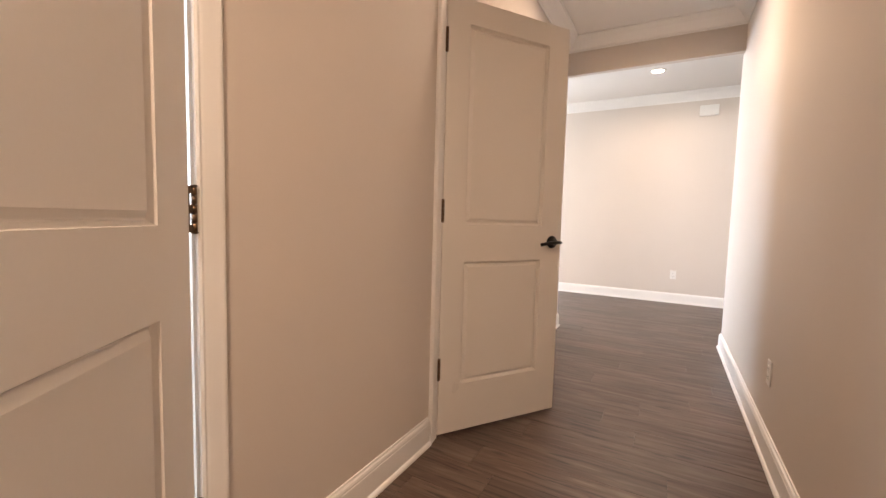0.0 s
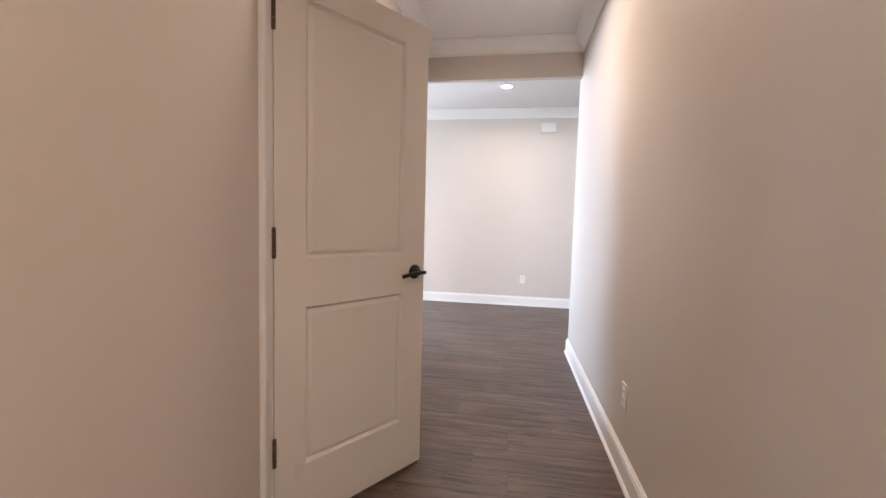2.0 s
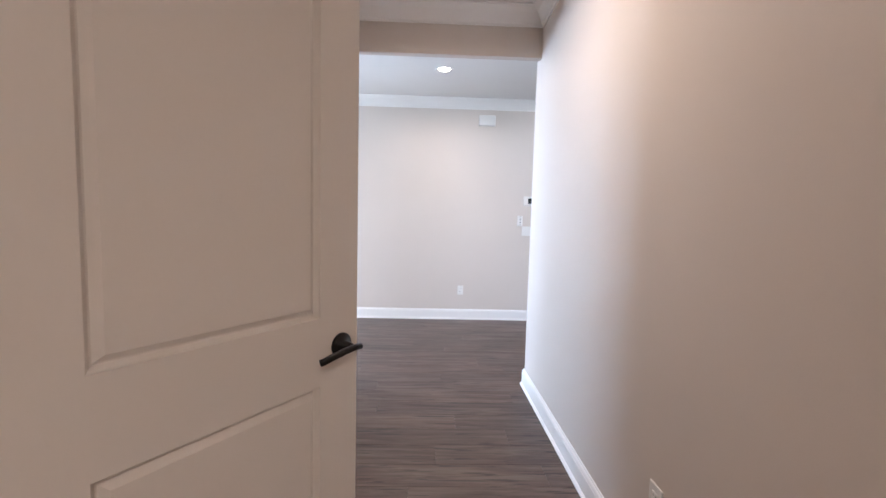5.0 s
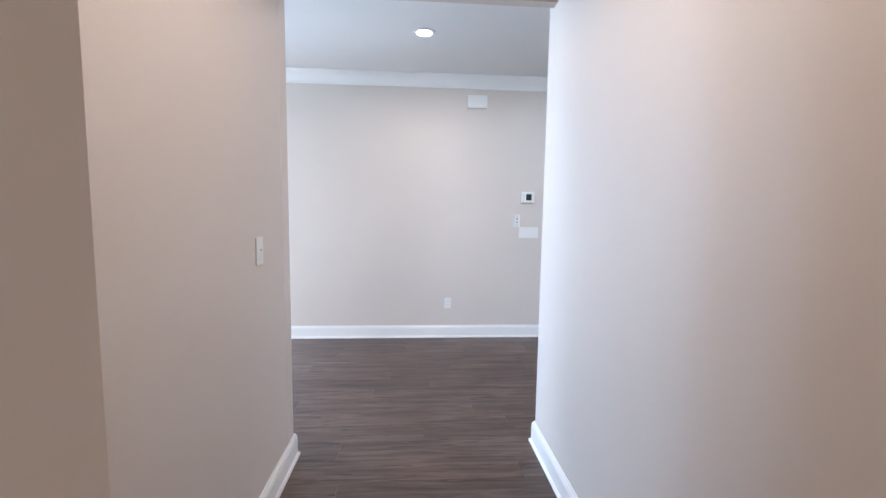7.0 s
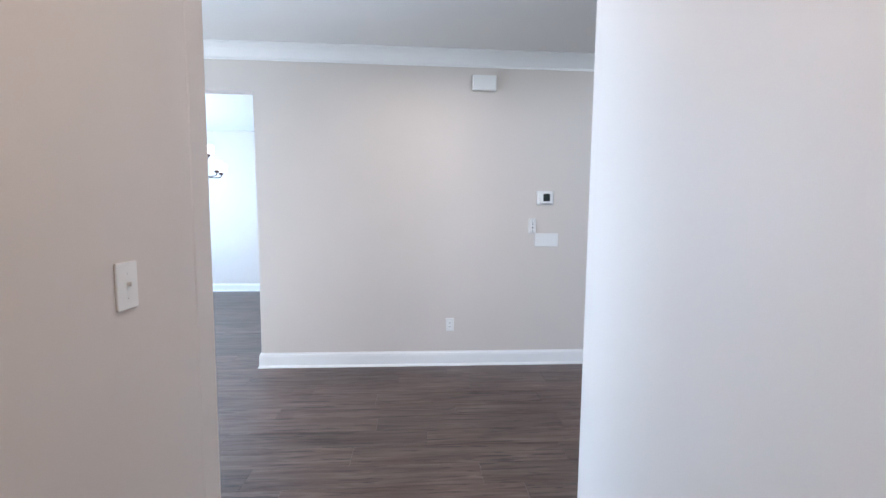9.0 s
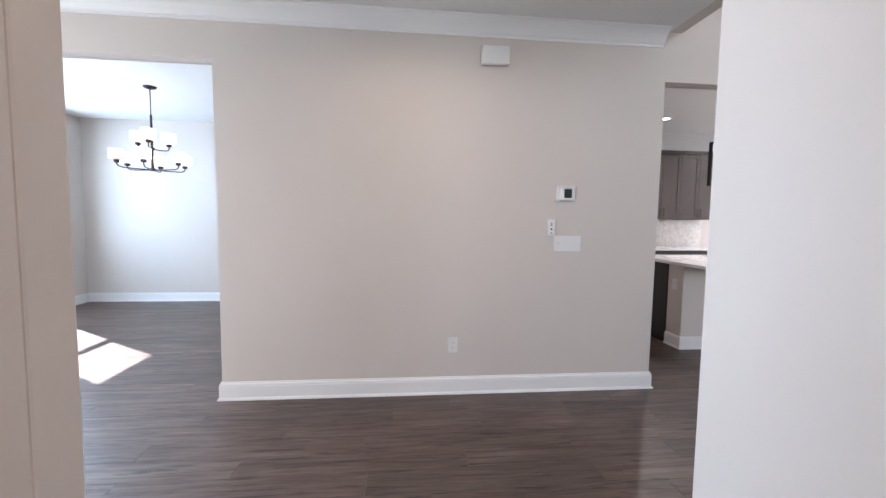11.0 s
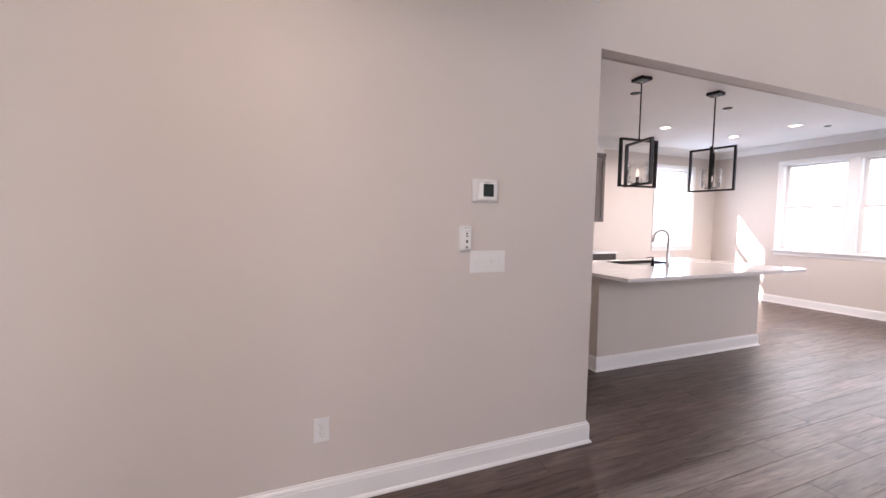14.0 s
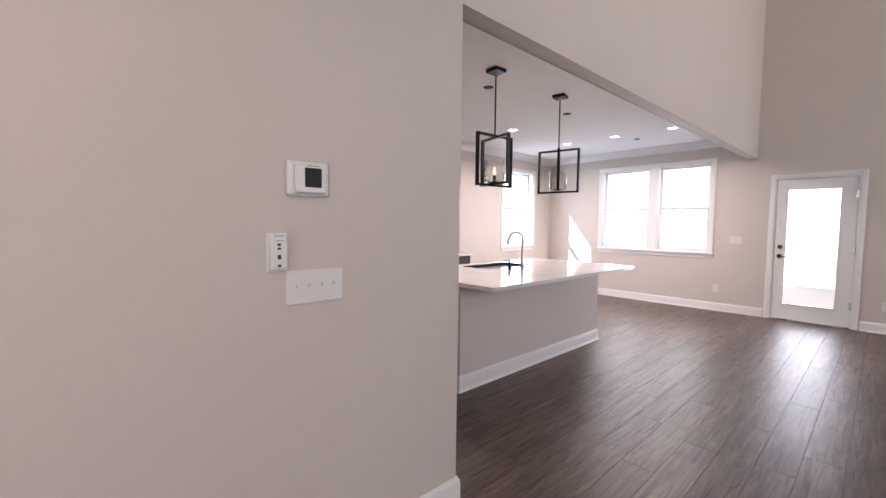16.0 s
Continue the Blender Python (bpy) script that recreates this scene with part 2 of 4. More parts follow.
def lathe(bm, profile, sides=24, m=Matrix.Identity(4)):
    """A profile of (radius, height) turned about z."""
    rings = []
    for r, z in profile:
        rings.append([bm.verts.new(m @ Vector((r * math.cos(2 * math.pi * i / sides), r * math.sin(2 * math.pi * i / sides), z))) for i in range(sides)])
    for a, b in zip(rings, rings[1:]):
        for i in range(sides):
            j = (i + 1) % sides
            bm.faces.new((a[i], a[j], b[j], b[i]))
    if profile[0][0] > 1e-5:
        bm.faces.new(rings[0])
    if profile[-1][0] > 1e-5:
        bm.faces.new(rings[-1])
    bmesh.ops.remove_doubles(bm, verts=bm.verts, dist=1e-6)
    return bm


def tube(bm, points, radius, sides=10):
    points = [Vector(p) for p in points]
    up, rings = Vector((0.013, 0.021, 1)), []
    for i, p in enumerate(points):
        d = (points[min(i + 1, len(points) - 1)] - points[max(i - 1, 0)]).normalized()
        a = d.cross(up)
        if a.length < 0.05:
            a = d.cross(Vector((1, 0, 0)))
        a.normalize()
        if rings and a.dot(last) < 0:
            a = -a
        last = a
        c = d.cross(a)
        rings.append([bm.verts.new(p + radius * (math.cos(2 * math.pi * k / sides) * a + math.sin(2 * math.pi * k / sides) * c)) for k in range(sides)])
    for a, b in zip(rings, rings[1:]):
        for k in range(sides):
            j = (k + 1) % sides
            bm.faces.new((a[k], a[j], b[j], b[k]))
    bm.faces.new(rings[0])
    bm.faces.new(rings[-1])
    return bm


def sweep(bm, path, profile, z=0.0):
    """A moulding: profile of (out, up) carried along a plan path, out to the path's left, mitred."""
    pts = [Vector(p) for p in path]
    rings = []
    for i, p in enumerate(pts):
        d0 = (p - pts[i - 1]).normalized() if i else None
        d1 = (pts[i + 1] - p).normalized() if i < len(pts) - 1 else None
        d0, d1 = d0 or d1, d1 or d0
        n0, n1 = Vector((-d0.y, d0.x)), Vector((-d1.y, d1.x))
        mitre = (n0 + n1) / (1 + n0.dot(n1))
        rings.append([bm.verts.new((p.x + mitre.x * o, p.y + mitre.y * o, z + h)) for o, h in profile])
    for a, b in zip(rings, rings[1:]):
        for k in range(len(profile)):
            j = (k + 1) % len(profile)
            bm.faces.new((a[k], a[j], b[j], b[k]))
    bm.faces.new(rings[0])
    bm.faces.new(rings[-1])
    return bm


def wall_with_holes(name, axis, a, b, u0, u1, z0, z1, holes, mat, label):
    """A wall across axis from a to b, along u0 to u1, with holes of (u0, u1, z0, z1)."""
    bm = bmesh.new()

    def piece(p0, p1, q0, q1):
        if p1 - p0 > 1e-4 and q1 - q0 > 1e-4:
            box(bm, *((a, p0, q0, b, p1, q1) if axis == "x" else (p0, a, q0, p1, b, q1)))
    at = u0
    for h0, h1, low, high in sorted(holes):
        piece(at, h0, z0, z1)
        piece(h0, h1, z0, low)
        piece(h0, h1, high, z1)
        at = h1
    piece(at, u1, z0, z1)
    return tagged(finish(name, bm, mat), label, "wall", kind="structure")

# ---- the large structure ----
CEILING, HEAD = 2.745, 2.39
HALL_L, HALL_R, HALL_END = -0.671, 0.701, 4.910
FOYER_S = 4.835
W_Y, W_L, W_R = 6.955, -1.325, 1.925
FAR_X, NORTH = 8.247, 10.53
DINING_X, DINING_N = -4.79, 10.58
DOOR1, DOOR2 = (0.562, 1.292), (2.385, 3.115)
BEAM = 0.118

GREIGE = "greige painted drywall"
wall_with_holes("wall_hall_west", "x", HALL_L - 0.115, HALL_L, -1.5, FOYER_S - 0.12, -0.02, CEILING, [(*DOOR1, -0.02, 2.06), (*DOOR2, -0.02, 2.06)], WALL, "greige painted hall wall with two doorways")


def plain_wall(name, x0, y0, z0, x1, y1, z1, label=GREIGE + " wall", mat=WALL, rounded=False):
    bm = boxed(x0, y0, z0, x1, y1, z1)
    if rounded:
        edges = [e for e in bm.edges if abs(e.verts[0].co.z - e.verts[1].co.z) > 0.5]
        bmesh.ops.bevel(bm, geom=edges, offset=0.012, segments=3, profile=0.5, affect="EDGES")
    return tagged(finish(name, bm, mat), label, "wall", kind="structure")


plain_wall("wall_hall_east", HALL_R, -1.5, -0.02, HALL_R + 0.12, HALL_END, 5.6, "greige painted wall along the hallway", rounded=True)
plain_wall("wall_hall_south", HALL_L - 0.115, -1.62, -0.02, HALL_R + 0.12, -1.5, CEILING)
plain_wall("wall_hall_header", HALL_L, FOYER_S - 0.06, 2.425, HALL_R, FOYER_S - 0.002, CEILING, "greige drywall header over the hall end")
plain_wall("wall_foyer_south", -3.5, FOYER_S - 0.12, -0.02, HALL_L, FOYER_S, CEILING, rounded=True)
# the entry opening is assumed, out of view, for the added lamp
wall_with_holes("wall_foyer_west", "x", -3.62, -3.5, FOYER_S - 0.12, W_Y, -0.02, CEILING, [(4.93, 5.83, 0.25, 2.5)], WALL, "greige foyer wall with an assumed, unseen entry opening for light")

bm = prism(bmesh.new(), [(-5, -0.02), (-3.4, -0.02), (-3.4, HEAD), (W_L, HEAD), (W_L, -0.02), (W_R, -0.02), (W_R, HEAD), (FAR_X, HEAD), (FAR_X, 5.6), (-5, 5.6)], "y", W_Y, W_Y + BEAM)
edges = [e for e in bm.edges if abs(e.verts[0].co.y - e.verts[1].co.y) < 1e-6 and max(v.co.z for v in e.verts) < 2.5 and min(v.co.x for v in e.verts) > -3.5 and min(v.co.z for v in e.verts) > -0.5 and not (abs(e.verts[0].co.z + 0.02) < 1e-4 and abs(e.verts[1].co.z + 0.02) < 1e-4)]
bmesh.ops.bevel(bm, geom=edges, offset=0.01, segments=3, profile=0.5, affect="EDGES")
tagged(finish("wall_foyer_north", bm, WALL), "greige painted wall with wide cased-free openings to dining room and kitchen", "wall", kind="structure")

plain_wall("wall_kitchen_west", W_R - 0.14, W_Y + BEAM, -0.02, W_R, NORTH, CEILING)
plain_wall("wall_dining_east", -1.0, W_Y + BEAM, -0.02, -0.88, DINING_N, CEILING)
plain_wall("wall_dining_north", DINING_X - 0.14, DINING_N, -0.02, -0.88, DINING_N + 0.14, CEILING)
wall_with_holes("wall_dining_west", "x", DINING_X - 0.14, DINING_X, W_Y, DINING_N, -0.02, CEILING, [(7.98, 8.83, 0.92, 2.40), (8.96, 9.81, 0.92, 2.40)], WALL, "greige painted dining wall with two windows")
wall_with_holes("wall_kitchen_north", "y", NORTH, NORTH + 0.14, W_R - 0.14, FAR_X + 0.14, -0.02, CEILING, [(6.63, 7.59, 0.94, 2.40)], WALL, "greige painted kitchen wall with one window")

wall_with_holes("wall_east", "x", FAR_X, FAR_X + 0.14, -1.5, NORTH, -0.02, 5.6, [(5.83, 6.72, -0.02, 2.075), (7.53, 8.36, 0.93, 2.40), (8.48, 9.37, 0.93, 2.40)], WALL, "tall greige wall with a glazed door and twin windows")
# out of view; both openings are assumed, to let the added lamps in
wall_with_holes("wall_great_south", "y", -1.62, -1.5, HALL_R + 0.12, FAR_X + 0.14, -0.02, 5.6, [(2.4, 4.6, 0.6, 4.9), (5.0, 7.2, 0.6, 4.9)], WALL, "tall greige great room wall, unseen, with two assumed openings for light")
plain_wall("wall_foyer_upper", 1.95, HALL_END, CEILING, 2.05, W_Y, 5.6, "greige upper wall over the foyer ceiling edge")
plain_wall("wall_foyer_upper_south", HALL_R + 0.12, HALL_END, CEILING, 1.95, HALL_END + 0.1, 5.6, "greige upper wall over the foyer ceiling edge")


def ceiling(name, x0, y0, x1, y1, z=CEILING, label="flat white painted ceiling"):
    return tagged(finish(name, boxed(x0, y0, z, x1, y1, z + 0.1), CEIL), label, "ceiling", kind="structure")


ceiling("ceiling_hall", HALL_L - 0.115, -1.62, HALL_R, FOYER_S - 0.06)
ceiling("ceiling_foyer", -3.62, FOYER_S - 0.06, 1.95, W_Y)
ceiling("ceiling_kitchen", W_R - 0.14, W_Y + BEAM, FAR_X, NORTH + 0.14)
ceiling("ceiling_dining", DINING_X - 0.14, W_Y + BEAM, -0.88, DINING_N + 0.14)
ceiling("ceiling_great_room", HALL_R, -1.62, FAR_X + 0.14, W_Y + BEAM, 5.6)

# rooms behind the two hall doors
wall_with_holes("wall_bedroom_west", "x", -2.92, -2.8, -1.5, 1.9, -0.02, CEILING, [(-0.25, 1.05, 0.92, 2.3)], WALL, GREIGE + " bedroom wall with a window opening")
plain_wall("wall_bedroom_south", -2.92, -1.62, -0.02, HALL_L - 0.115, -1.5, CEILING)
plain_wall("wall_bedroom_north", -2.92, 1.9, -0.02, HALL_L - 0.115, 2.0, CEILING)
plain_wall("wall_closet_west", -1.7, 2.0, -0.02, -1.6, 4.0, CEILING)
plain_wall("wall_closet_north", -1.7, 4.0, -0.02, HALL_L - 0.115, 4.1, CEILING)
ceiling("ceiling_bedroom", -2.92, -1.62, HALL_L - 0.115, 2.0)
ceiling("ceiling_closet", -1.7, 2.0, HALL_L - 0.115, 4.1)

# ground outside
bm = bmesh.new()
for x0, x1, y0, y1 in ((-600, 600, -600, 600),):
    box(bm, x0, y0, -0.32, x1, y1, -0.22)
tagged(finish("ground", bm, GRASS), "green lawn around the house", "ground", kind="structure")
tagged(finish("pavement", boxed(FAR_X + 0.16, 4.2, -0.22, FAR_X + 5.15, 8.2, -0.06, 0.01), CONCRETE), "pale concrete patio slab outside the door", "patio", kind="structure")

# self-lit sheets put up in place of the blown-out view
tagged(finish("backdrop", boxed(FAR_X + 5.2, -6, -0.25, FAR_X + 5.3, 22, 9), BACKDROP), "glowing sheet in place of the overexposed distance outside the windows", "backdrop", kind="structure")
tagged(finish("backdrop", boxed(0, 17.0, -0.25, FAR_X + 5.2, 17.1, 5.2), BACKDROP), "glowing sheet in place of the overexposed distance outside the kitchen window", "backdrop", kind="structure")

# ---- mouldings ----
BASE = [(o, h * 0.96) for o, h in [(0, 0), (0.026, 0), (0.025, 0.008), (0.020, 0.016), (0.0145, 0.020), (0.0145, 0.104), (0.0125, 0.108), (0.0135, 0.114), (0.011, 0.123), (0.006, 0.128), (0.005, 0.136), (0, 0.137)]]
CROWN = [(0, 0), (0, -0.115), (0.008, -0.115), (0.010, -0.100), (0.020, -0.092), (0.034, -0.070), (0.058, -0.040), (0.082, -0.022), (0.090, -0.012), (0.102, -0.010), (0.102, 0)]


def baseboard(path, label="white painted baseboard with shoe moulding"):
    return tagged(finish("baseboard", sweep(bmesh.new(), path, BASE), TRIM), label, "baseboard", kind="structure")


def crown(path, label="white painted crown moulding"):
    return tagged(finish("trim", sweep(bmesh.new(), path, CROWN, CEILING - 0.001), TRIM), label, "crown moulding", kind="structure")


CASE = 0.062
# out lies to the left of the path
baseboard([(HALL_R, -1.5), (HALL_R, HALL_END), (HALL_R + 0.12, HALL_END), (HALL_R + 0.12, -1.5)])
baseboard([(HALL_L, DOOR1[1] + CASE), (HALL_L, DOOR2[0] - CASE)][::-1])
baseboard([(HALL_L, DOOR2[1] + CASE), (HALL_L, FOYER_S), (-3.5, FOYER_S), (-3.5, W_Y), (-3.4, W_Y)][::-1])
baseboard([(HALL_L, -1.5), (HALL_L, DOOR1[0] - CASE)][::-1])
baseboard([(W_L, W_Y + BEAM), (W_L, W_Y), (W_R, W_Y), (W_R, NORTH - 0.64)][::-1])
baseboard([(FAR_X, -1.5), (FAR_X, 5.83 - 0.068)])
baseboard([(FAR_X, 6.72 + 0.068), (FAR_X, NORTH), (5.14, NORTH)])
baseboard([(-1.0, DINING_N), (DINING_X, DINING_N), (DINING_X, W_Y + BEAM)])
crown([(HALL_L, -1.5), (HALL_R, -1.5), (HALL_R, FOYER_S - 0.06), (HALL_L, FOYER_S - 0.06), (HALL_L, -1.5)])
crown([(1.90, W_Y), (-3.5, W_Y), (-3.5, FOYER_S), (HALL_R, FOYER_S)])
crown([(W_R, W_Y + BEAM), (FAR_X, W_Y + BEAM), (FAR_X, NORTH), (W_R, NORTH), (W_R, W_Y + BEAM)])

# ---- doors and windows ----


RAISED = ((0.002, -0.005), (0.011, -0.010), (0.005, 0.0), (0.020, 0.012))
SHAKER = ((0.001, -0.007),)


def panel_leaf(width, height, thick, panels, front, steps=RAISED):
    """A moulded door leaf along x, from y = 0 to the side away from front (-1 or 1 in y), with raised panels on both faces."""
    bm = bmesh.new()
    xs = sorted({0.0, width, *[p[0] for p in panels], *[p[1] for p in panels]})
    zs = sorted({0.0, height, *[p[2] for p in panels], *[p[3] for p in panels]})
    back = -front * thick
    faces = []
    grid = {}
    for y in (0.0, back):
        for x in xs:
            for z in zs:
                grid[x, y, z] = bm.verts.new((x, y, z))
        for x0, x1 in zip(xs, xs[1:]):
            for z0, z1 in zip(zs, zs[1:]):
                f = bm.faces.new([grid[p] for p in ((x0, y, z0), (x1, y, z0), (x1, y, z1), (x0, y, z1))])
                if any(p[0] <= x0 and x1 <= p[1] and p[2] <= z0 and z1 <= p[3] for p in panels):
                    faces.append(f)
    for x in (0.0, width):
        for z0, z1 in zip(zs, zs[1:]):
            bm.faces.new([grid[p] for p in ((x, 0.0, z0), (x, 0.0, z1), (x, back, z1), (x, back, z0))])
    for z in (0.0, height):
        for x0, x1 in zip(xs, xs[1:]):
            bm.faces.new([grid[p] for p in ((x0, 0.0, z), (x1, 0.0, z), (x1, back, z), (x0, back, z))])
    bmesh.ops.recalc_face_normals(bm, faces=bm.faces)
    for step, depth in steps:
        bmesh.ops.inset_individual(bm, faces=faces, thickness=step, depth=depth)
    return bm


def lever_handle(parent, x, z, front, toward, mat, label):
    """A round rose with a bent lever that points along x toward -1 or 1."""
    turn = Matrix.Translation((x, 0, z)) @ Matrix.Rotation(radians(90 * front), 4, "X").inverted()
    handle = part("door_handle", lathe(bmesh.new(), [(0.0, 0.0), (0.033, 0.0), (0.033, 0.006), (0.029, 0.011), (0.013, 0.013), (0.011, 0.040), (0.0, 0.042)], 28, turn), mat, parent, label, True)
    y = front * 0.047
    part("lever", tube(bmesh.new(), [(x - toward * 0.026, y, z - 0.001), (x, y, z), (x + toward * 0.03, y, z - 0.001), (x + toward * 0.07, y * 1.02, z - 0.005), (x + toward * 0.098, y * 0.98, z - 0.010), (x + toward * 0.106, y * 0.9, z - 0.012)], 0.0088, 12), mat, handle, smooth=True)
    return handle


def hinge(parent, z, mat, along=0.0):
    bm = bmesh.new()
    for i in range(5):
        cylinder(bm, along, 0, z - 0.05 + i * 0.02 + 0.0006, z - 0.05 + (i + 1) * 0.02 - 0.0006, 0.0080 if along > -0.01 else 0.0058, sides=12)
    cylinder(bm, along, 0, z + 0.05, z + 0.054, 0.009, 0.005, 12)
    cylinder(bm, along, 0, z - 0.054, z - 0.05, 0.005, 0.009, 12)
    return part("hinge", bm, mat, parent, "bronze butt hinge", True)


CASING = [(0.0, 0.0), (0.0, 0.011), (0.006, 0.014), (0.012, 0.012), (0.018, 0.0135), (0.045, 0.0175), (0.052, 0.019), (0.058, 0.0185), (0.062, 0.015), (0.062, 0.0)]


def casing_frame(bm, place, u0, u1, z0, z1, sill=False):
    """Mitred casing round an opening. place(u, z, out) gives a point of the wall."""
    corners = [(u0, z0, -1, -1 if sill else 0), (u0, z1, -1, 1), (u1, z1, 1, 1), (u1, z0, 1, -1 if sill else 0)]
    rings = [[bm.verts.new(place(u + du * w, z + dz * w, o)) for w, o in CASING] for u, z, du, dz in corners]
    for a, b in zip(rings, rings[1:] + (rings[:1] if sill else [])):
        for k in range(len(CASING)):
            j = (k + 1) % len(CASING)
            bm.faces.new((a[k], a[j], b[j], b[k]))
    if not sill:
        bm.faces.new(rings[0])
        bm.faces.new(rings[-1])
    return bm


PANELS = [(0.118, 0.582, 0.235, 0.832), (0.118, 0.582, 1.010, 1.922)]


def hall_door(name, opening, hinge_y, angle, front, gap, label):
    """An inner door in the hall's west wall, swung out into the hall."""
    y0, y1 = opening
    top = thing(name, pose(HALL_L, hinge_y, 0), label, "door", kind="structure")
    bm = casing_frame(bmesh.new(), lambda u, z, o: (o, u - hinge_y, z), y0 + 0.008, y1 - 0.008, 0.0, 2.05)
    part("casing", bm, TRIM, top)
    bm = bmesh.new()
    for a, b in ((y0, y0 + 0.016), (y1 - 0.016, y1)):
        box(bm, -0.117, a - hinge_y, 0, 0.001, b - hinge_y, 2.06)
        box(bm, -0.075, (a + 0.016 if a == y0 else a - 0.006) - hinge_y, 0, -0.04, (b + 0.012 if a == y0 else b - 0.016) - hinge_y, 2.035)
    box(bm, -0.117, y0 - hinge_y + 0.016, 2.044, 0.001, y1 - hinge_y - 0.016, 2.06)
    part("jamb", bm, TRIM, top)
    leaf = part("leaf", panel_leaf(0.712, 2.03, 0.035, PANELS, front), DOORP, top, "white two-panel moulded door leaf, ajar")
    leaf.matrix_basis = pose(0.015, 0, 0.014, 0, 0, angle) @ Matrix.Translation((gap, 0, 0))
    for z in (0.335, 1.056 if gap > 0.01 else 1.085, 1.845):
        h = hinge(leaf, z - 0.014, BRONZE, -gap)
        bm = boxed(-0.001, 0.0 if front < 0 else -0.033, z - 0.064, 0.0006, 0.033 if front < 0 else 0.0, z + 0.036)
        part("hinge_leaf", bm, BRONZE, leaf, "bronze hinge plate")
        if gap > 0.01:
            bm = bmesh.new()
            for low, high in ((-0.05, -0.034), (-0.009, 0.009), (0.034, 0.05)):
                box(bm, -gap + 0.004, -0.002, z - 0.014 + low, -0.0012, 0.0, z - 0.014 + high)
            box(bm, -0.0085, -0.003, z - 0.064, -0.0012, -0.001, z + 0.036)
            box(bm, -gap - 0.010, -0.0035, z - 0.064, -gap + 0.004, -0.001, z + 0.036)
            part("hinge_leaf", bm, BRONZE, leaf, "bronze hinge plate")
    lever_handle(leaf, 0.652, 0.925, front, -1, BLACK, "black lever handle with round rose")
    lever_handle_back = lever_handle(leaf, 0.652, 0.925, -front, -1, BLACK, "black lever handle with round rose")
    lever_handle_back.location.y = -front * 0.035
    part("latch", boxed(0.711, (-front * 0.035 - 0.024) / 2, 0.895, 0.7132, (-front * 0.035 + 0.024) / 2, 0.955), STEEL, leaf, "steel latch plate")
    return top


hall_door("door_1", DOOR1, 1.275, -53, 1, 0.026, "white two-panel inner door standing ajar in the hall")
hall_door("door_2", DOOR2, 2.390, 55.8, -1, 0.0015, "white two-panel inner door standing half open in the hall")


def sash_window(name, axis, wall_in, wall_out, u0, u1, z0, z1, label, casing=True):
    """A double-hung window that fills its opening; the room lies on the side of wall_in."""
    s = 1 if wall_out > wall_in else -1
    depth = abs(wall_out - wall_in)

    def at(u, z, o):
        d = wall_in - s * o
        return (d, u, z) if axis == "x" else (u, d, z)

    def bar(bm, p0, p1, q0, q1, o0, o1):
        a, b = at(p0, q0, -o0), at(p1, q1, -o1)
        return box(bm, *[min(i, j) for i, j in zip(a, b)], *[max(i, j) for i, j in zip(a, b)], 0.002, 1)

    top = thing(name, Matrix.Identity(4), label, "window", kind="structure")
    bm = bmesh.new()
    for p in ((u0, u0 + 0.018, z0, z1), (u1 - 0.018, u1, z0, z1), (u0 + 0.018, u1 - 0.018, z1 - 0.018, z1), (u0 + 0.018, u1 - 0.018, z0, z0 + 0.018)):
        bar(bm, *p, 0.002, depth - 0.002)
    part("window_frame", bm, TRIM, top)
    mid = (z0 + z1) / 2
    for n, (q0, q1, o) in enumerate(((z0 + 0.018, mid + 0.028, 0.06), (mid - 0.02, z1 - 0.018, 0.095))):
        bm = bmesh.new()
        w = 0.048
        bar(bm, u0 + 0.019, u0 + 0.019 + w, q0, q1, o, o + 0.03)
        bar(bm, u1 - 0.019 - w, u1 - 0.019, q0, q1, o, o + 0.03)
        bar(bm, u0 + 0.019 + w, u1 - 0.019 - w, q0, q0 + (0.055 if n == 0 else 0.04), o, o + 0.03)
        bar(bm, u0 + 0.019 + w, u1 - 0.019 - w, q1 - (0.055 if n == 0 else 0.04), q1, o, o + 0.03)
        sash = part("sash", bm, TRIM, top)
        g = bmesh.new()
        a, b = at(u0 + 0.05, q0 + 0.03, -(o + 0.013)), at(u1 - 0.05, q1 - 0.03, -(o + 0.017))
        box(g, *[min(i, j) for i, j in zip(a, b)], *[max(i, j) for i, j in zip(a, b)])
        pane = part("pane", g, GLASS, sash, "clear glass pane")
        pane.visible_shadow = False
    if casing:
        part("sill", bar(bmesh.new(), u0 - 0.07, u1 + 0.07, z0 - 0.022, z0 + 0.002, -0.035, 0.01), TRIM, top)
        bm = bmesh.new()
        bar(bm, u0 - 0.055, u1 + 0.055, z0 - 0.085, z0 - 0.022, -0.014, 0.001)
        part("apron", bm, TRIM, top)
        part("casing", casing_frame(bmesh.new(), at, u0 + 0.004, u1 - 0.004, z0 + 0.002, z1 - 0.004), TRIM, top)
    return top


# the twin window shares one casing, stool and mullion
twin_lo, twin_hi, twin_z0, twin_z1 = 7.53, 9.37, 0.93, 2.40
sash_window("window_1", "x", FAR_X, FAR_X + 0.14, 7.53, 8.36, twin_z0, twin_z1, "white double-hung window, glare outside", False)
sash_window("window_2", "x", FAR_X, FAR_X + 0.14, 8.48, 9.37, twin_z0, twin_z1, "white double-hung window, glare outside", False)
twin = thing("trim_twin_window", Matrix.Identity(4), "white casing and stool round the twin window", "window casing", kind="structure")
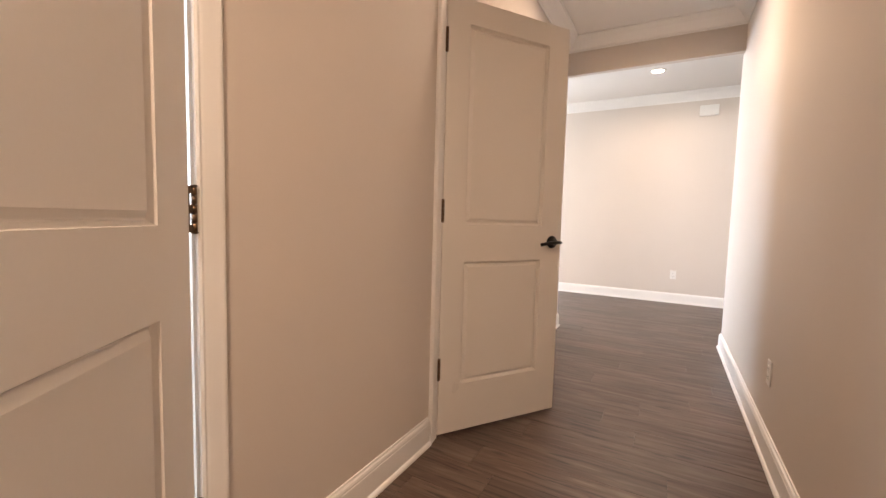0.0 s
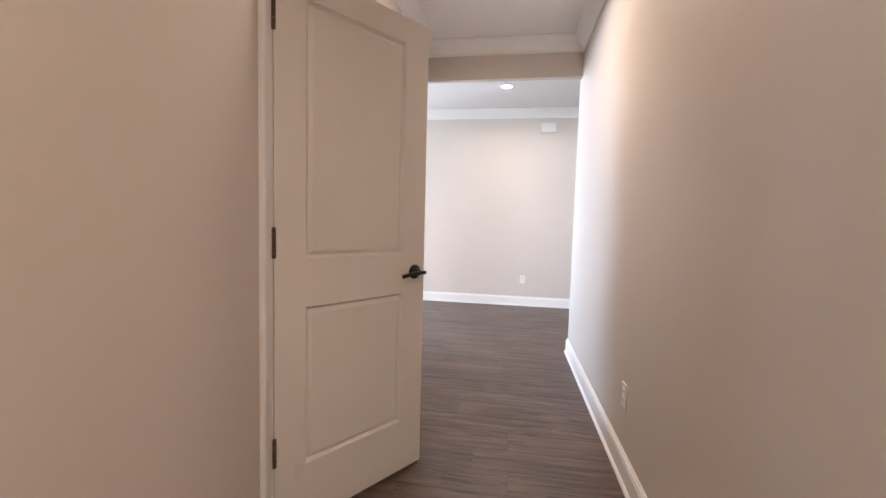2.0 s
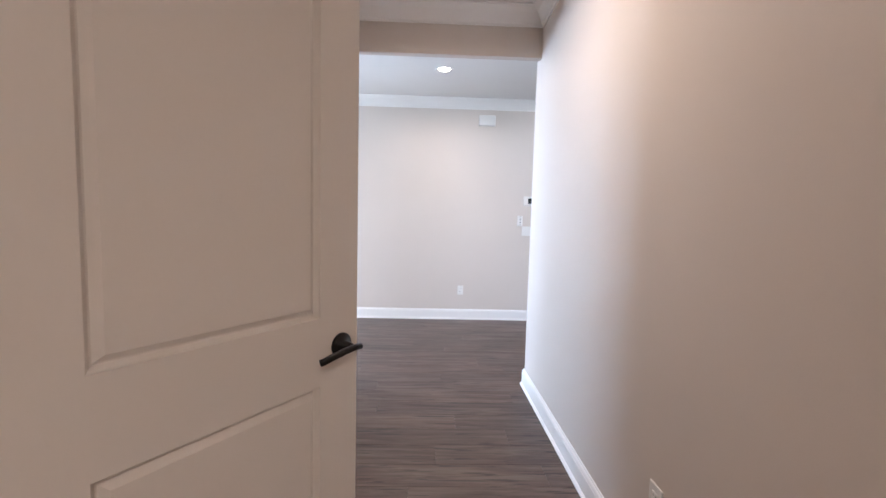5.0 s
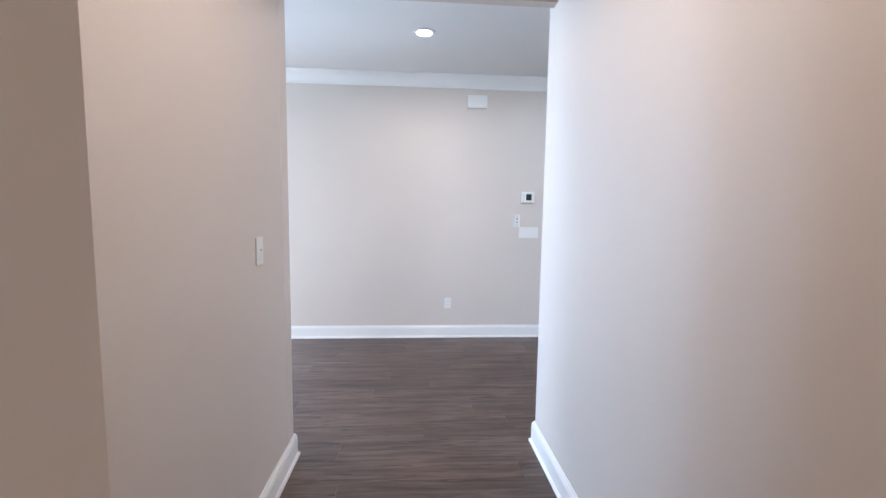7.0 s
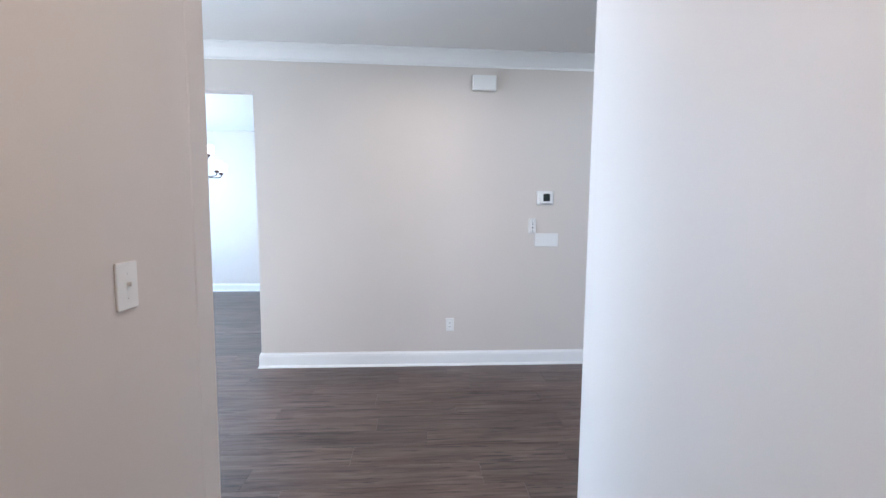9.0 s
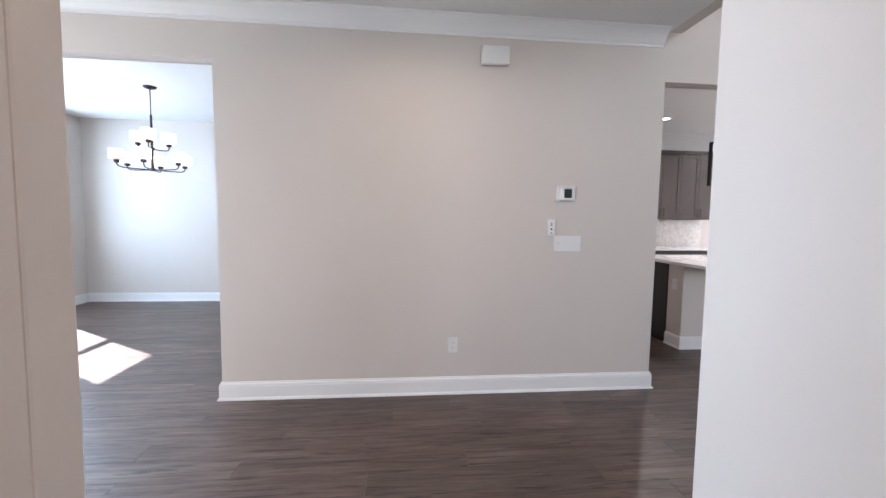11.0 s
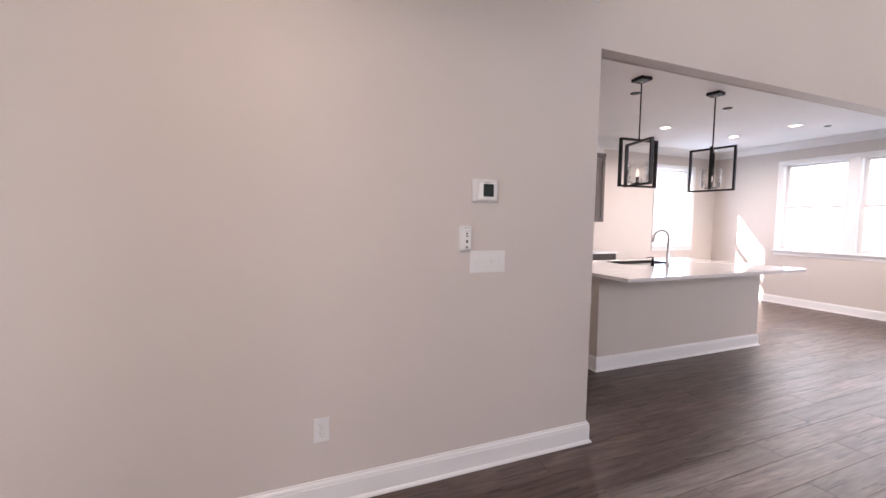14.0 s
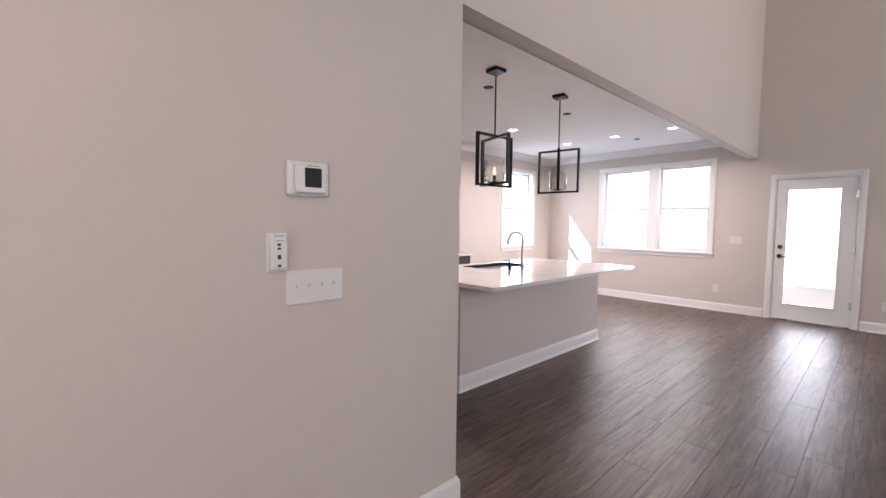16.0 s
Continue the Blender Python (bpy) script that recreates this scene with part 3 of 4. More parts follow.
part("casing", casing_frame(bmesh.new(), lambda u, z, o: (FAR_X - o, u, z), twin_lo + 0.004, twin_hi - 0.004, twin_z0 + 0.002, twin_z1 - 0.004), TRIM, twin)
part("mullion", boxed(FAR_X - 0.016, 8.352, twin_z0 + 0.003, FAR_X + 0.003, 8.488, twin_z1 - 0.006, 0.004), TRIM, twin)
part("sill", boxed(FAR_X - 0.042, twin_lo - 0.075, twin_z0 - 0.022, FAR_X + 0.02, twin_hi + 0.075, twin_z0 + 0.002, 0.006), TRIM, twin)
part("apron", boxed(FAR_X - 0.015, twin_lo - 0.055, twin_z0 - 0.085, FAR_X + 0.001, twin_hi + 0.055, twin_z0 - 0.022, 0.003), TRIM, twin)
sash_window("window_3", "y", NORTH, NORTH + 0.14, 6.63, 7.59, 0.94, 2.40, "white double-hung kitchen window, glare outside")
sash_window("window_4", "x", DINING_X, DINING_X - 0.14, 7.98, 8.83, 0.92, 2.40, "white double-hung dining window in full sun")
sash_window("window_5", "x", DINING_X, DINING_X - 0.14, 8.96, 9.81, 0.92, 2.40, "white double-hung dining window in full sun")

# glazed patio door
door = thing("door_3", pose(FAR_X, 5.83, 0), "white patio door with one full glass pane, closed", "door", kind="structure")
part("casing", casing_frame(bmesh.new(), lambda u, z, o: (-o, u - 5.83, z), 5.836, 6.714, 0.0, 2.069), TRIM, door)
bm = bmesh.new()
box(bm, -0.001, 0.0, 0.0, 0.138, 0.022, 2.075)
box(bm, -0.001, 0.868, 0.0, 0.138, 0.89, 2.075)
box(bm, -0.001, 0.022, 2.053, 0.138, 0.868, 2.075)
for p in ((0.022, 0.045, 0.018, 2.053), (0.845, 0.868, 0.018, 2.053), (0.045, 0.845, 2.032, 2.053)):
    box(bm, 0.059, p[0], p[2], 0.085, p[1], p[3])
part("jamb", bm, TRIM, door)
part("threshold", boxed(-0.012, 0.022, 0.0, 0.138, 0.868, 0.018, 0.004), STEEL, door, "metal threshold")
bm = bmesh.new()
for p in ((0.026, 0.180, 0.022, 2.049), (0.742, 0.864, 0.022, 2.049), (0.180, 0.742, 0.022, 0.235), (0.180, 0.742, 1.905, 2.049)):
    box(bm, 0.012, p[0], p[2], 0.056, p[1], p[3])
leaf = part("leaf", bm, TRIM, door)
bm = bmesh.new()
for p in ((0.165, 0.190, 0.22, 1.92), (0.732, 0.757, 0.22, 1.92), (0.190, 0.732, 0.22, 0.245), (0.190, 0.732, 1.895, 1.92)):
    box(bm, 0.001, p[0], p[2], 0.012, p[1], p[3], 0.004)
part("glazing_bead", bm, TRIM, leaf)
pane = part("pane", boxed(0.032, 0.185, 0.24, 0.038, 0.737, 1.90), GLASS, leaf, "clear glass pane")
pane.visible_shadow = False
face = Matrix.Translation((0.012, 0.80, 0)) @ Matrix.Rotation(radians(-90), 4, "Y")
part("deadbolt", lathe(bmesh.new(), [(0, 0), (0.030, 0), (0.030, 0.008), (0.024, 0.014), (0.010, 0.016), (0.009, 0.03), (0, 0.03)], 24, Matrix.Translation((0, 0, 1.075)) @ face), BRONZE, leaf, "dark bronze deadbolt", True)
rose = part("door_handle", lathe(bmesh.new(), [(0, 0), (0.032, 0), (0.032, 0.007), (0.026, 0.012), (0.012, 0.014), (0.011, 0.045), (0, 0.046)], 24, Matrix.Translation((0, 0, 0.935)) @ face), BRONZE, leaf, "dark bronze lever handle", True)
part("lever", tube(bmesh.new(), [(-0.038, 0.815, 0.936), (-0.038, 0.78, 0.936), (-0.038, 0.73, 0.934), (-0.035, 0.69, 0.93)], 0.008, 10), BRONZE, rose, smooth=True)
for z in (0.30, 1.05, 1.82):
    bm = bmesh.new()
    cylinder(bm, 0.002, 0.023, z - 0.05, z + 0.05, 0.008, sides=10)
    box(bm, 0.010, 0.010, z - 0.05, 0.0128, 0.05, z + 0.05)
    part("hinge", bm, STEEL, door, "steel hinge")

# ---- plates and devices on the walls ----


def wall_plate(name, m, width, height, kind, label, group="", gangs=1):
    """A cover plate at the pose m: x along the wall, -y out into the room, z up."""
    top = thing(name, m, label, "outlet" if kind == "outlet" else "light switch", group)
    part("cover_plate", boxed(-width / 2, -0.0065, -height / 2, width / 2, 0.0, height / 2, 0.0035, 3), PLATE, top)
    for g in range(gangs):
        gx = (g - (gangs - 1) / 2) * 0.046
        if kind == "outlet":
            for dz in (-0.0195, 0.0195):
                socket = part("socket", boxed(gx - 0.0165, -0.0082, dz - 0.0138, gx + 0.0165, -0.005, dz + 0.0138, 0.004, 2), PLATE, top)
                bm = bmesh.new()
                box(bm, gx - 0.0078, -0.0088, dz - 0.003, gx - 0.0058, -0.0080, dz + 0.006)
                box(bm, gx + 0.0058, -0.0088, dz - 0.002, gx + 0.0078, -0.0080, dz + 0.005)
                cylinder(bm, gx, 0, 0, 0.0008, 0.0022, sides=10)
                bmesh.ops.rotate(bm, verts=bm.verts[-20:], cent=(gx, 0, 0), matrix=Matrix.Rotation(radians(90), 3, "X"))
                bmesh.ops.translate(bm, verts=bm.verts[-20:], vec=(0, -0.0080, dz - 0.0085))
                part("slots", bm, DARK, socket)
        else:
            part("toggle_bezel", boxed(gx - 0.0055, -0.0072, -0.0125, gx + 0.0055, -0.006, 0.0125, 0.0006, 1), PLATE, top)
            bm = boxed(gx - 0.0042, -0.0175, 0.000, gx + 0.0042, -0.006, 0.0095, 0.0018, 2)
            part("toggle", bm, PLATE, top, "raised toggle lever")
        for dz in ((0.0,) if kind == "outlet" else (-0.030, 0.030)):
            part("screw", lathe(bmesh.new(), [(0, 0), (0.003, 0), (0.0022, 0.0012), (0, 0.0014)], 10, Matrix.Translation((gx, -0.0062, dz)) @ Matrix.Rotation(radians(90), 4, "X")), PLATE, top, smooth=True)
    return top


NORTHWALL = lambda x, z: pose(x, W_Y, z)
wall_plate("outlet", NORTHWALL(0.342, 0.376), 0.072, 0.116, "outlet", "white duplex outlet low on the greige wall", "wall outlets")
wall_plate("outlet", pose(HALL_R, 3.085, 0.381, 0, 0, -90), 0.072, 0.116, "outlet", "white duplex outlet low on the hall wall", "wall outlets")
wall_plate("outlet", pose(FAR_X, 7.407, 0.366, 0, 0, -90), 0.072, 0.116, "outlet", "white duplex outlet under the twin window", "wall outlets")
wall_plate("outlet", pose(FAR_X, 5.535, 0.35, 0, 0, -90), 0.072, 0.116, "outlet", "white duplex outlet beside the patio door", "wall outlets")
wall_plate("light_switch", pose(HALL_L, 4.405, 1.183, 0, 0, 90), 0.072, 0.118, "switch", "white single toggle switch on the hall wall")
wall_plate("light_switch", NORTHWALL(1.206, 1.147), 0.212, 0.118, "switch", "white four-gang toggle switch plate on the greige wall", gangs=4)
wall_plate("light_switch", pose(FAR_X, 7.17, 1.152, 0, 0, -90), 0.165, 0.118, "switch", "white three-gang toggle switch plate by the patio door", gangs=3)

thermostat = thing("thermostat", NORTHWALL(1.182, 1.522), "white wall thermostat with a dark square display", "thermostat")
part("wall_plate", boxed(-0.077, -0.010, -0.061, 0.077, 0.0, 0.061, 0.009, 3), PLATE, thermostat)
body = part("housing", boxed(-0.050, -0.030, -0.051, 0.056, -0.009, 0.048, 0.008, 3), PLATE, thermostat)
part("display", boxed(-0.022, -0.0325, -0.031, 0.038, -0.029, 0.035, 0.002), material("lcd_glass", (0.022, 0.028, 0.026), 0.55, bump=0.0, spec=0.15), body, "dark grey-green display")
part("grille", boxed(-0.012, -0.0310, 0.0405, 0.030, -0.0295, 0.0425), DARK, body)
part("lip", boxed(-0.046, -0.034, -0.050, 0.052, -0.028, -0.040, 0.003), PLATE, body)

remote = thing("fan_remote", NORTHWALL(1.072, 1.272), "white wall remote with dark buttons in its cradle", "remote")
part("cradle", boxed(-0.035, -0.008, -0.066, 0.035, 0.0, 0.066, 0.004, 2), PLATE, remote)
body = part("handset", boxed(-0.0265, -0.024, -0.058, 0.0265, -0.007, 0.0645, 0.005, 3), PLATE, remote)
part("slot", boxed(-0.016, -0.0248, 0.0535, 0.016, -0.0236, 0.0555), DARK, body)
part("slot", boxed(-0.010, -0.0248, 0.0375, 0.016, -0.0236, 0.0390), DARK, body)
for z, h in ((0.0255, 0.0038), (0.0125, 0.0038), (-0.0155, 0.0075), (-0.0445, 0.0042)):
    part("button", boxed(-0.0055, -0.0256, z - h, 0.0065, -0.0236, z + h, 0.0012), DARK, body, "dark button")

chime = thing("door_chime", NORTHWALL(0.614, 2.492), "white plastic door chime box high on the wall", "door chime")
part("base", boxed(-0.098, -0.012, -0.060, 0.098, 0.0, 0.062, 0.004), PLATE, chime)
part("cover", boxed(-0.102, -0.052, -0.064, 0.102, -0.010, 0.065, 0.010, 3), PLATE, chime)

# ---- ceiling fixtures ----


def downlight(x, y, watts, label, color=LAMP):
    top = thing("downlight", pose(x, y, CEILING), label, "ceiling light", "recessed downlights")
    part("trim_ring", lathe(bmesh.new(), [(0.060, 0.03), (0.060, -0.002), (0.064, -0.006), (0.080, -0.0075), (0.086, -0.005), (0.088, -0.0005)], 32), PLATE, top, smooth=True)
    part("lens", lathe(bmesh.new(), [(0.0, -0.0035), (0.040, -0.003), (0.062, -0.001)], 32), GLOW, top, "glowing lens", True)
    small_light(x, y, CEILING - 0.012, watts, 0.055, 160, color)
    return top


downlight(0.045, 5.955, FOYER_W, "lit white recessed downlight in the foyer ceiling")
# both hall downlights are assumed, kept out of view to warm the walls
downlight(0.27, 0.15, HALL_W, "assumed recessed downlight, unseen, added to light the hall")
downlight(0.03, 3.6, HALL_W * 0.48, "assumed recessed downlight, unseen, added to light the hall")
for x, y in ((6.855, 7.69), (6.855, 8.51), (6.855, 9.335), (5.37, 9.345), (3.55, 9.345)):
    downlight(x, y, KITCHEN_W, "lit white recessed downlight in the kitchen ceiling", KITCHEN_LAMP)
for x, y, r in ((3.716, 8.365, 0.052), (5.157, 8.336, 0.052), (7.265, 8.336, 0.04)):
    tagged(finish("ceiling_cap", lathe(bmesh.new(), [(0, -0.008), (r * 0.8, -0.008), (r, -0.003), (r, 0.0005)], 28, Matrix.Translation((x, y, CEILING))), BLACK, smooth=True), "small round dark cap on the white ceiling", "ceiling cap", "ceiling caps")

# ---- kitchen ----
island = thing("kitchen_island", pose(2.855, 7.87, 0), "greige half wall island with dark stained cabinets behind", "kitchen island")
part("half_wall", boxed(0, 0, 0, 2.318, 0.235, 0.884, 0.004), WALL, island, "greige painted half wall")
part("baseboard", sweep(bmesh.new(), [(0, 0.235), (0, 0), (2.318, 0), (2.318, 0.235)][::-1], BASE), TRIM, island, "white baseboard with shoe moulding")
part("apron", boxed(-0.008, 0.238, 0.0, 0.0, 0.9, 0.884), ESPRESSO, island, "dark stained end panel")
part("toe_kick", boxed(0.0, 0.24, 0.0, 2.318, 0.83, 0.10), BLACK, island)
widths = (0.61, 0.86, 0.61, 0.234)
x = 0.002
for w in widths:
    body = part("cabinet_body", boxed(x, 0.237, 0.10, x + w - 0.003, 0.885, 0.884), DARKWOOD, island)
    part("cabinet_door", panel_leaf(w - 0.008, 0.74, 0.02, [(0.06, w - 0.068, 0.06, 0.68)], 1, SHAKER), DARKWOOD, body).matrix_basis = pose(x + 0.002, 0.907, 0.125)
    x += w
wall_plate("outlet", pose(2.8535, 7.99, 0.665, 0, 0, -90), 0.072, 0.116, "outlet", "white duplex outlet on the island end", "wall outlets")

# worktop with the sink's opening
SX0, SX1, SY0, SY1 = 3.66, 4.40, 8.27, 8.66
CX0, CX1, CY0, CY1 = 2.775, 5.222, 7.465, 8.80
bm = bmesh.new()
rows_x, rows_y = (CX0, SX0, SX1, CX1), (CY0, SY0, SY1, CY1)
grid = {(i, j, k): bm.verts.new((rows_x[i], rows_y[j], (0.884, 0.914)[k])) for i in range(4) for j in range(4) for k in range(2)}
for k in range(2):
    for i in range(3):
        for j in range(3):
            if (i, j) != (1, 1):
                bm.faces.new([grid[p] for p in ((i, j, k), (i + 1, j, k), (i + 1, j + 1, k), (i, j + 1, k))])
for i in range(3):
    for j in (0, 3):
        bm.faces.new([grid[p] for p in ((i, j, 0), (i + 1, j, 0), (i + 1, j, 1), (i, j, 1))])
        bm.faces.new([grid[p] for p in ((j, i, 0), (j, i + 1, 0), (j, i + 1, 1), (j, i, 1))])
for a, b in (((1, 1), (2, 1)), ((2, 1), (2, 2)), ((2, 2), (1, 2)), ((1, 2), (1, 1))):
    bm.faces.new([grid[(*a, 0)], grid[(*b, 0)], grid[(*b, 1)], grid[(*a, 1)]])
bmesh.ops.recalc_face_normals(bm, faces=bm.faces)
corner = [e for e in bm.edges if all(abs(v.co.x - CX0) < 1e-4 or abs(v.co.x - CX1) < 1e-4 for v in e.verts) and abs(e.verts[0].co.z - e.verts[1].co.z) > 0.01 and all(abs(v.co.y - CY0) < 1e-4 or abs(v.co.y - CY1) < 1e-4 for v in e.verts)]
bmesh.ops.bevel(bm, geom=corner, offset=0.03, segments=4, profile=0.5, affect="EDGES")
tagged(finish("island_worktop", bm, QUARTZ), "polished white quartz worktop on the island", "countertop")

sink = thing("sink", pose(SX0, SY0, 0.914), "dark composite sink set into the white island worktop", "sink")
w, d, h = SX1 - SX0, SY1 - SY0, 0.22
bm = bmesh.new()
box(bm, 0.002, 0.002, -h, w - 0.002, d - 0.002, -h + 0.006)
for p in ((0.002, 0.002, 0.010, d - 0.002), (w - 0.010, 0.002, w - 0.002, d - 0.002)):
    box(bm, p[0], p[1], -h + 0.006, p[2], p[3], 0.001)
box(bm, 0.010, 0.002, -h + 0.006, w - 0.010, 0.010, 0.001)
box(bm, 0.010, d - 0.010, -h + 0.006, w - 0.010, d - 0.002, 0.001)
part("basin", bm, SINKM, sink)
part("drain", lathe(bmesh.new(), [(0, 0.002), (0.03, 0.002), (0.045, 0.006), (0.05, 0.001)], 24, Matrix.Translation((w / 2, d / 2, -h + 0.006))), STEEL, sink, "steel drain", True)

faucet = thing("faucet", pose(4.11, 8.195, 0.914, 0, 0, 118), "brushed steel gooseneck kitchen faucet by the sink", "faucet")
part("base", lathe(bmesh.new(), [(0, 0), (0.027, 0), (0.026, 0.012), (0.0205, 0.022), (0.0195, 0.095), (0.016, 0.115), (0.0125, 0.16), (0.0115, 0.30)], 24), STEEL, faucet, smooth=True)
arc = [(0, 0, 0.29)] + [(0.072 - 0.072 * math.cos(a), 0, 0.30 + 0.072 * math.sin(a)) for a in np.linspace(0.0, math.pi * 0.92, 14)]
part("neck", tube(bmesh.new(), arc, 0.0112, 14), STEEL, faucet, smooth=True)
tip = arc[-1]
part("spray_head", tube(bmesh.new(), [tip, (tip[0] + 0.008, 0, tip[2] - 0.03), (tip[0] + 0.018, 0, tip[2] - 0.075)], 0.0155, 14), STEEL, faucet, smooth=True)
part("handle", tube(bmesh.new(), [(0, 0.015, 0.055), (0, 0.045, 0.058), (0, 0.05, 0.075), (0, 0.055, 0.12)], 0.0075, 10), STEEL, faucet, smooth=True)

soap = thing("soap_dispenser", pose(3.835, 8.15, 0.914, 0, 0, 100), "black pump soap dispenser beside the sink", "soap dispenser")
part("body", lathe(bmesh.new(), [(0, 0), (0.021, 0), (0.020, 0.006), (0.0165, 0.010), (0.0165, 0.062), (0.012, 0.070), (0.008, 0.078), (0.008, 0.090), (0.0, 0.091)], 20), BLACK, soap, smooth=True)
part("spout", tube(bmesh.new(), [(-0.012, 0, 0.088), (0.01, 0, 0.089), (0.045, 0, 0.086), (0.072, 0, 0.078)], 0.0055, 10), BLACK, soap, smooth=True)


def bar_handle(parent, x, z0, z1, y):
    bm = bmesh.new()
    box(bm, x - 0.005, y - 0.032, z0, x + 0.005, y - 0.024, z1, 0.0015, 1)
    for z in (z0 + 0.002, z1 - 0.012):
        box(bm, x - 0.005, y - 0.026, z, x + 0.005, y, z + 0.010)
    return part("handle", bm, BLACK, parent, "black bar pull")


def upper_cabinet(x0, x1):
    w = x1 - x0
    top = thing("wall_cabinet", pose(x0, 10.2, 1.378), "dark grey-brown stained wall cabinet with two shaker doors", "cabinet", "kitchen wall cabinets")
    part("body", boxed(0.001, 0.0, 0.0, w - 0.001, 0.326, 1.045), DARKWOOD, top)
    for i in range(2):
        dw = w / 2 - 0.004
        leaf = part("cabinet_door", panel_leaf(dw, 1.035, 0.02, [(0.055, dw - 0.055, 0.055, 0.98)], -1, SHAKER), DARKWOOD, top)
        leaf.matrix_basis = pose(0.002 + i * (w / 2 + 0.001), -0.021, 0.004)
        bar_handle(leaf, dw - 0.03 if i == 0 else 0.03, 0.045, 0.165, 0.0)
    part("cornice", boxed(0.0005, -0.035, 1.046, w - 0.0005, 0.326, 1.098, 0.004), DARKWOOD, top, "dark stained top moulding")
    return top


for k in range(5):
    upper_cabinet(5.08 - 0.64 * (k + 1), 5.08 - 0.64 * k)
tagged(finish("trim_soffit", boxed(1.93, 10.22, 2.477, 5.08, NORTH - 0.001, CEILING - 0.002), TRIM), "white filler panel between cabinets and ceiling", "soffit", kind="structure")
tagged(finish("trim", sweep(bmesh.new(), [(5.08, 10.528), (5.08, 10.22), (1.935, 10.22)], CROWN, CEILING - 0.003), TRIM), "white crown moulding above the wall cabinets", "crown moulding", kind="structure")


def base_cabinet(x0, x1):
    w = x1 - x0
    top = thing("base_cabinet", pose(x0, 9.93, 0.0), "dark grey-brown stained base cabinet with a drawer and two doors", "cabinet", "kitchen base cabinets")
    part("body", boxed(0.001, 0.0, 0.10, w - 0.001, 0.596, 0.883), DARKWOOD, top)
    part("toe_kick", boxed(0.001, 0.07, 0.0, w - 0.001, 0.59, 0.10), BLACK, top)
    drawer = part("drawer_front", panel_leaf(w - 0.006, 0.15, 0.02, [(0.04, w - 0.046, 0.035, 0.115)], -1, SHAKER), DARKWOOD, top)
    drawer.matrix_basis = pose(0.003, -0.021, 0.722)
    for i in range(2):
        dw = w / 2 - 0.004
        leaf = part("cabinet_door", panel_leaf(dw, 0.60, 0.02, [(0.055, dw - 0.055, 0.055, 0.545)], -1, SHAKER), DARKWOOD, top)
        leaf.matrix_basis = pose(0.002 + i * (w / 2 + 0.001), -0.021, 0.112)
        bar_handle(leaf, dw - 0.03 if i == 0 else 0.03, 0.43, 0.55, 0.0)
    return top


for k in range(5):
    base_cabinet(5.11 - 0.63 * (k + 1), 5.11 - 0.63 * k)
tagged(finish("back_worktop", boxed(1.93, 9.895, 0.884, 5.135, NORTH - 0.001, 0.914, 0.003), QUARTZ), "polished white quartz worktop along the kitchen wall", "countertop")

# picket tile backsplash
splash = tagged(finish("backsplash", boxed(3.2, NORTH - 0.006, 0.915, 5.11, NORTH - 0.0005, 1.377), GROUT), "marble picket tile backsplash over the back worktop", "backsplash", kind="structure")
tw, th, point, gap = 0.062, 0.20, 0.030, 0.003


def clip_low_high(outline, axis, low, high):
    for limit, keep in ((low, 1), (high, -1)):
        out = []
        for i, p in enumerate(outline):
            q = outline[(i + 1) % len(outline)]
            pin, qin = keep * (p[axis] - limit) >= 0, keep * (q[axis] - limit) >= 0
            if pin:
                out.append(p)
            if pin != qin:
                s = (limit - p[axis]) / (q[axis] - p[axis])
                out.append((p[0] + s * (q[0] - p[0]), p[1] + s * (q[1] - p[1])))
        outline = out
        if not outline:
            break
    return outline


col, tx = 0, 3.25
while tx < 5.14:
    tz = 0.86 + (col % 2) * (th - point) * 0.5
    while tz < 1.42:
        a, h = tw / 2 - gap / 2, th / 2
        hexa = [(tx - a, tz - h + point), (tx, tz - h), (tx + a, tz - h + point), (tx + a, tz + h - point), (tx, tz + h), (tx - a, tz + h - point)]
        hexa = clip_low_high(clip_low_high(hexa, 1, 0.917, 1.375), 0, 3.205, 5.108)
        if len(hexa) > 2:
            ob = finish("tile", prism(bmesh.new(), hexa, "y", NORTH - 0.011, NORTH - 0.005), TILE, splash)
        tz += th - point + gap
    tx += tw
    col += 1


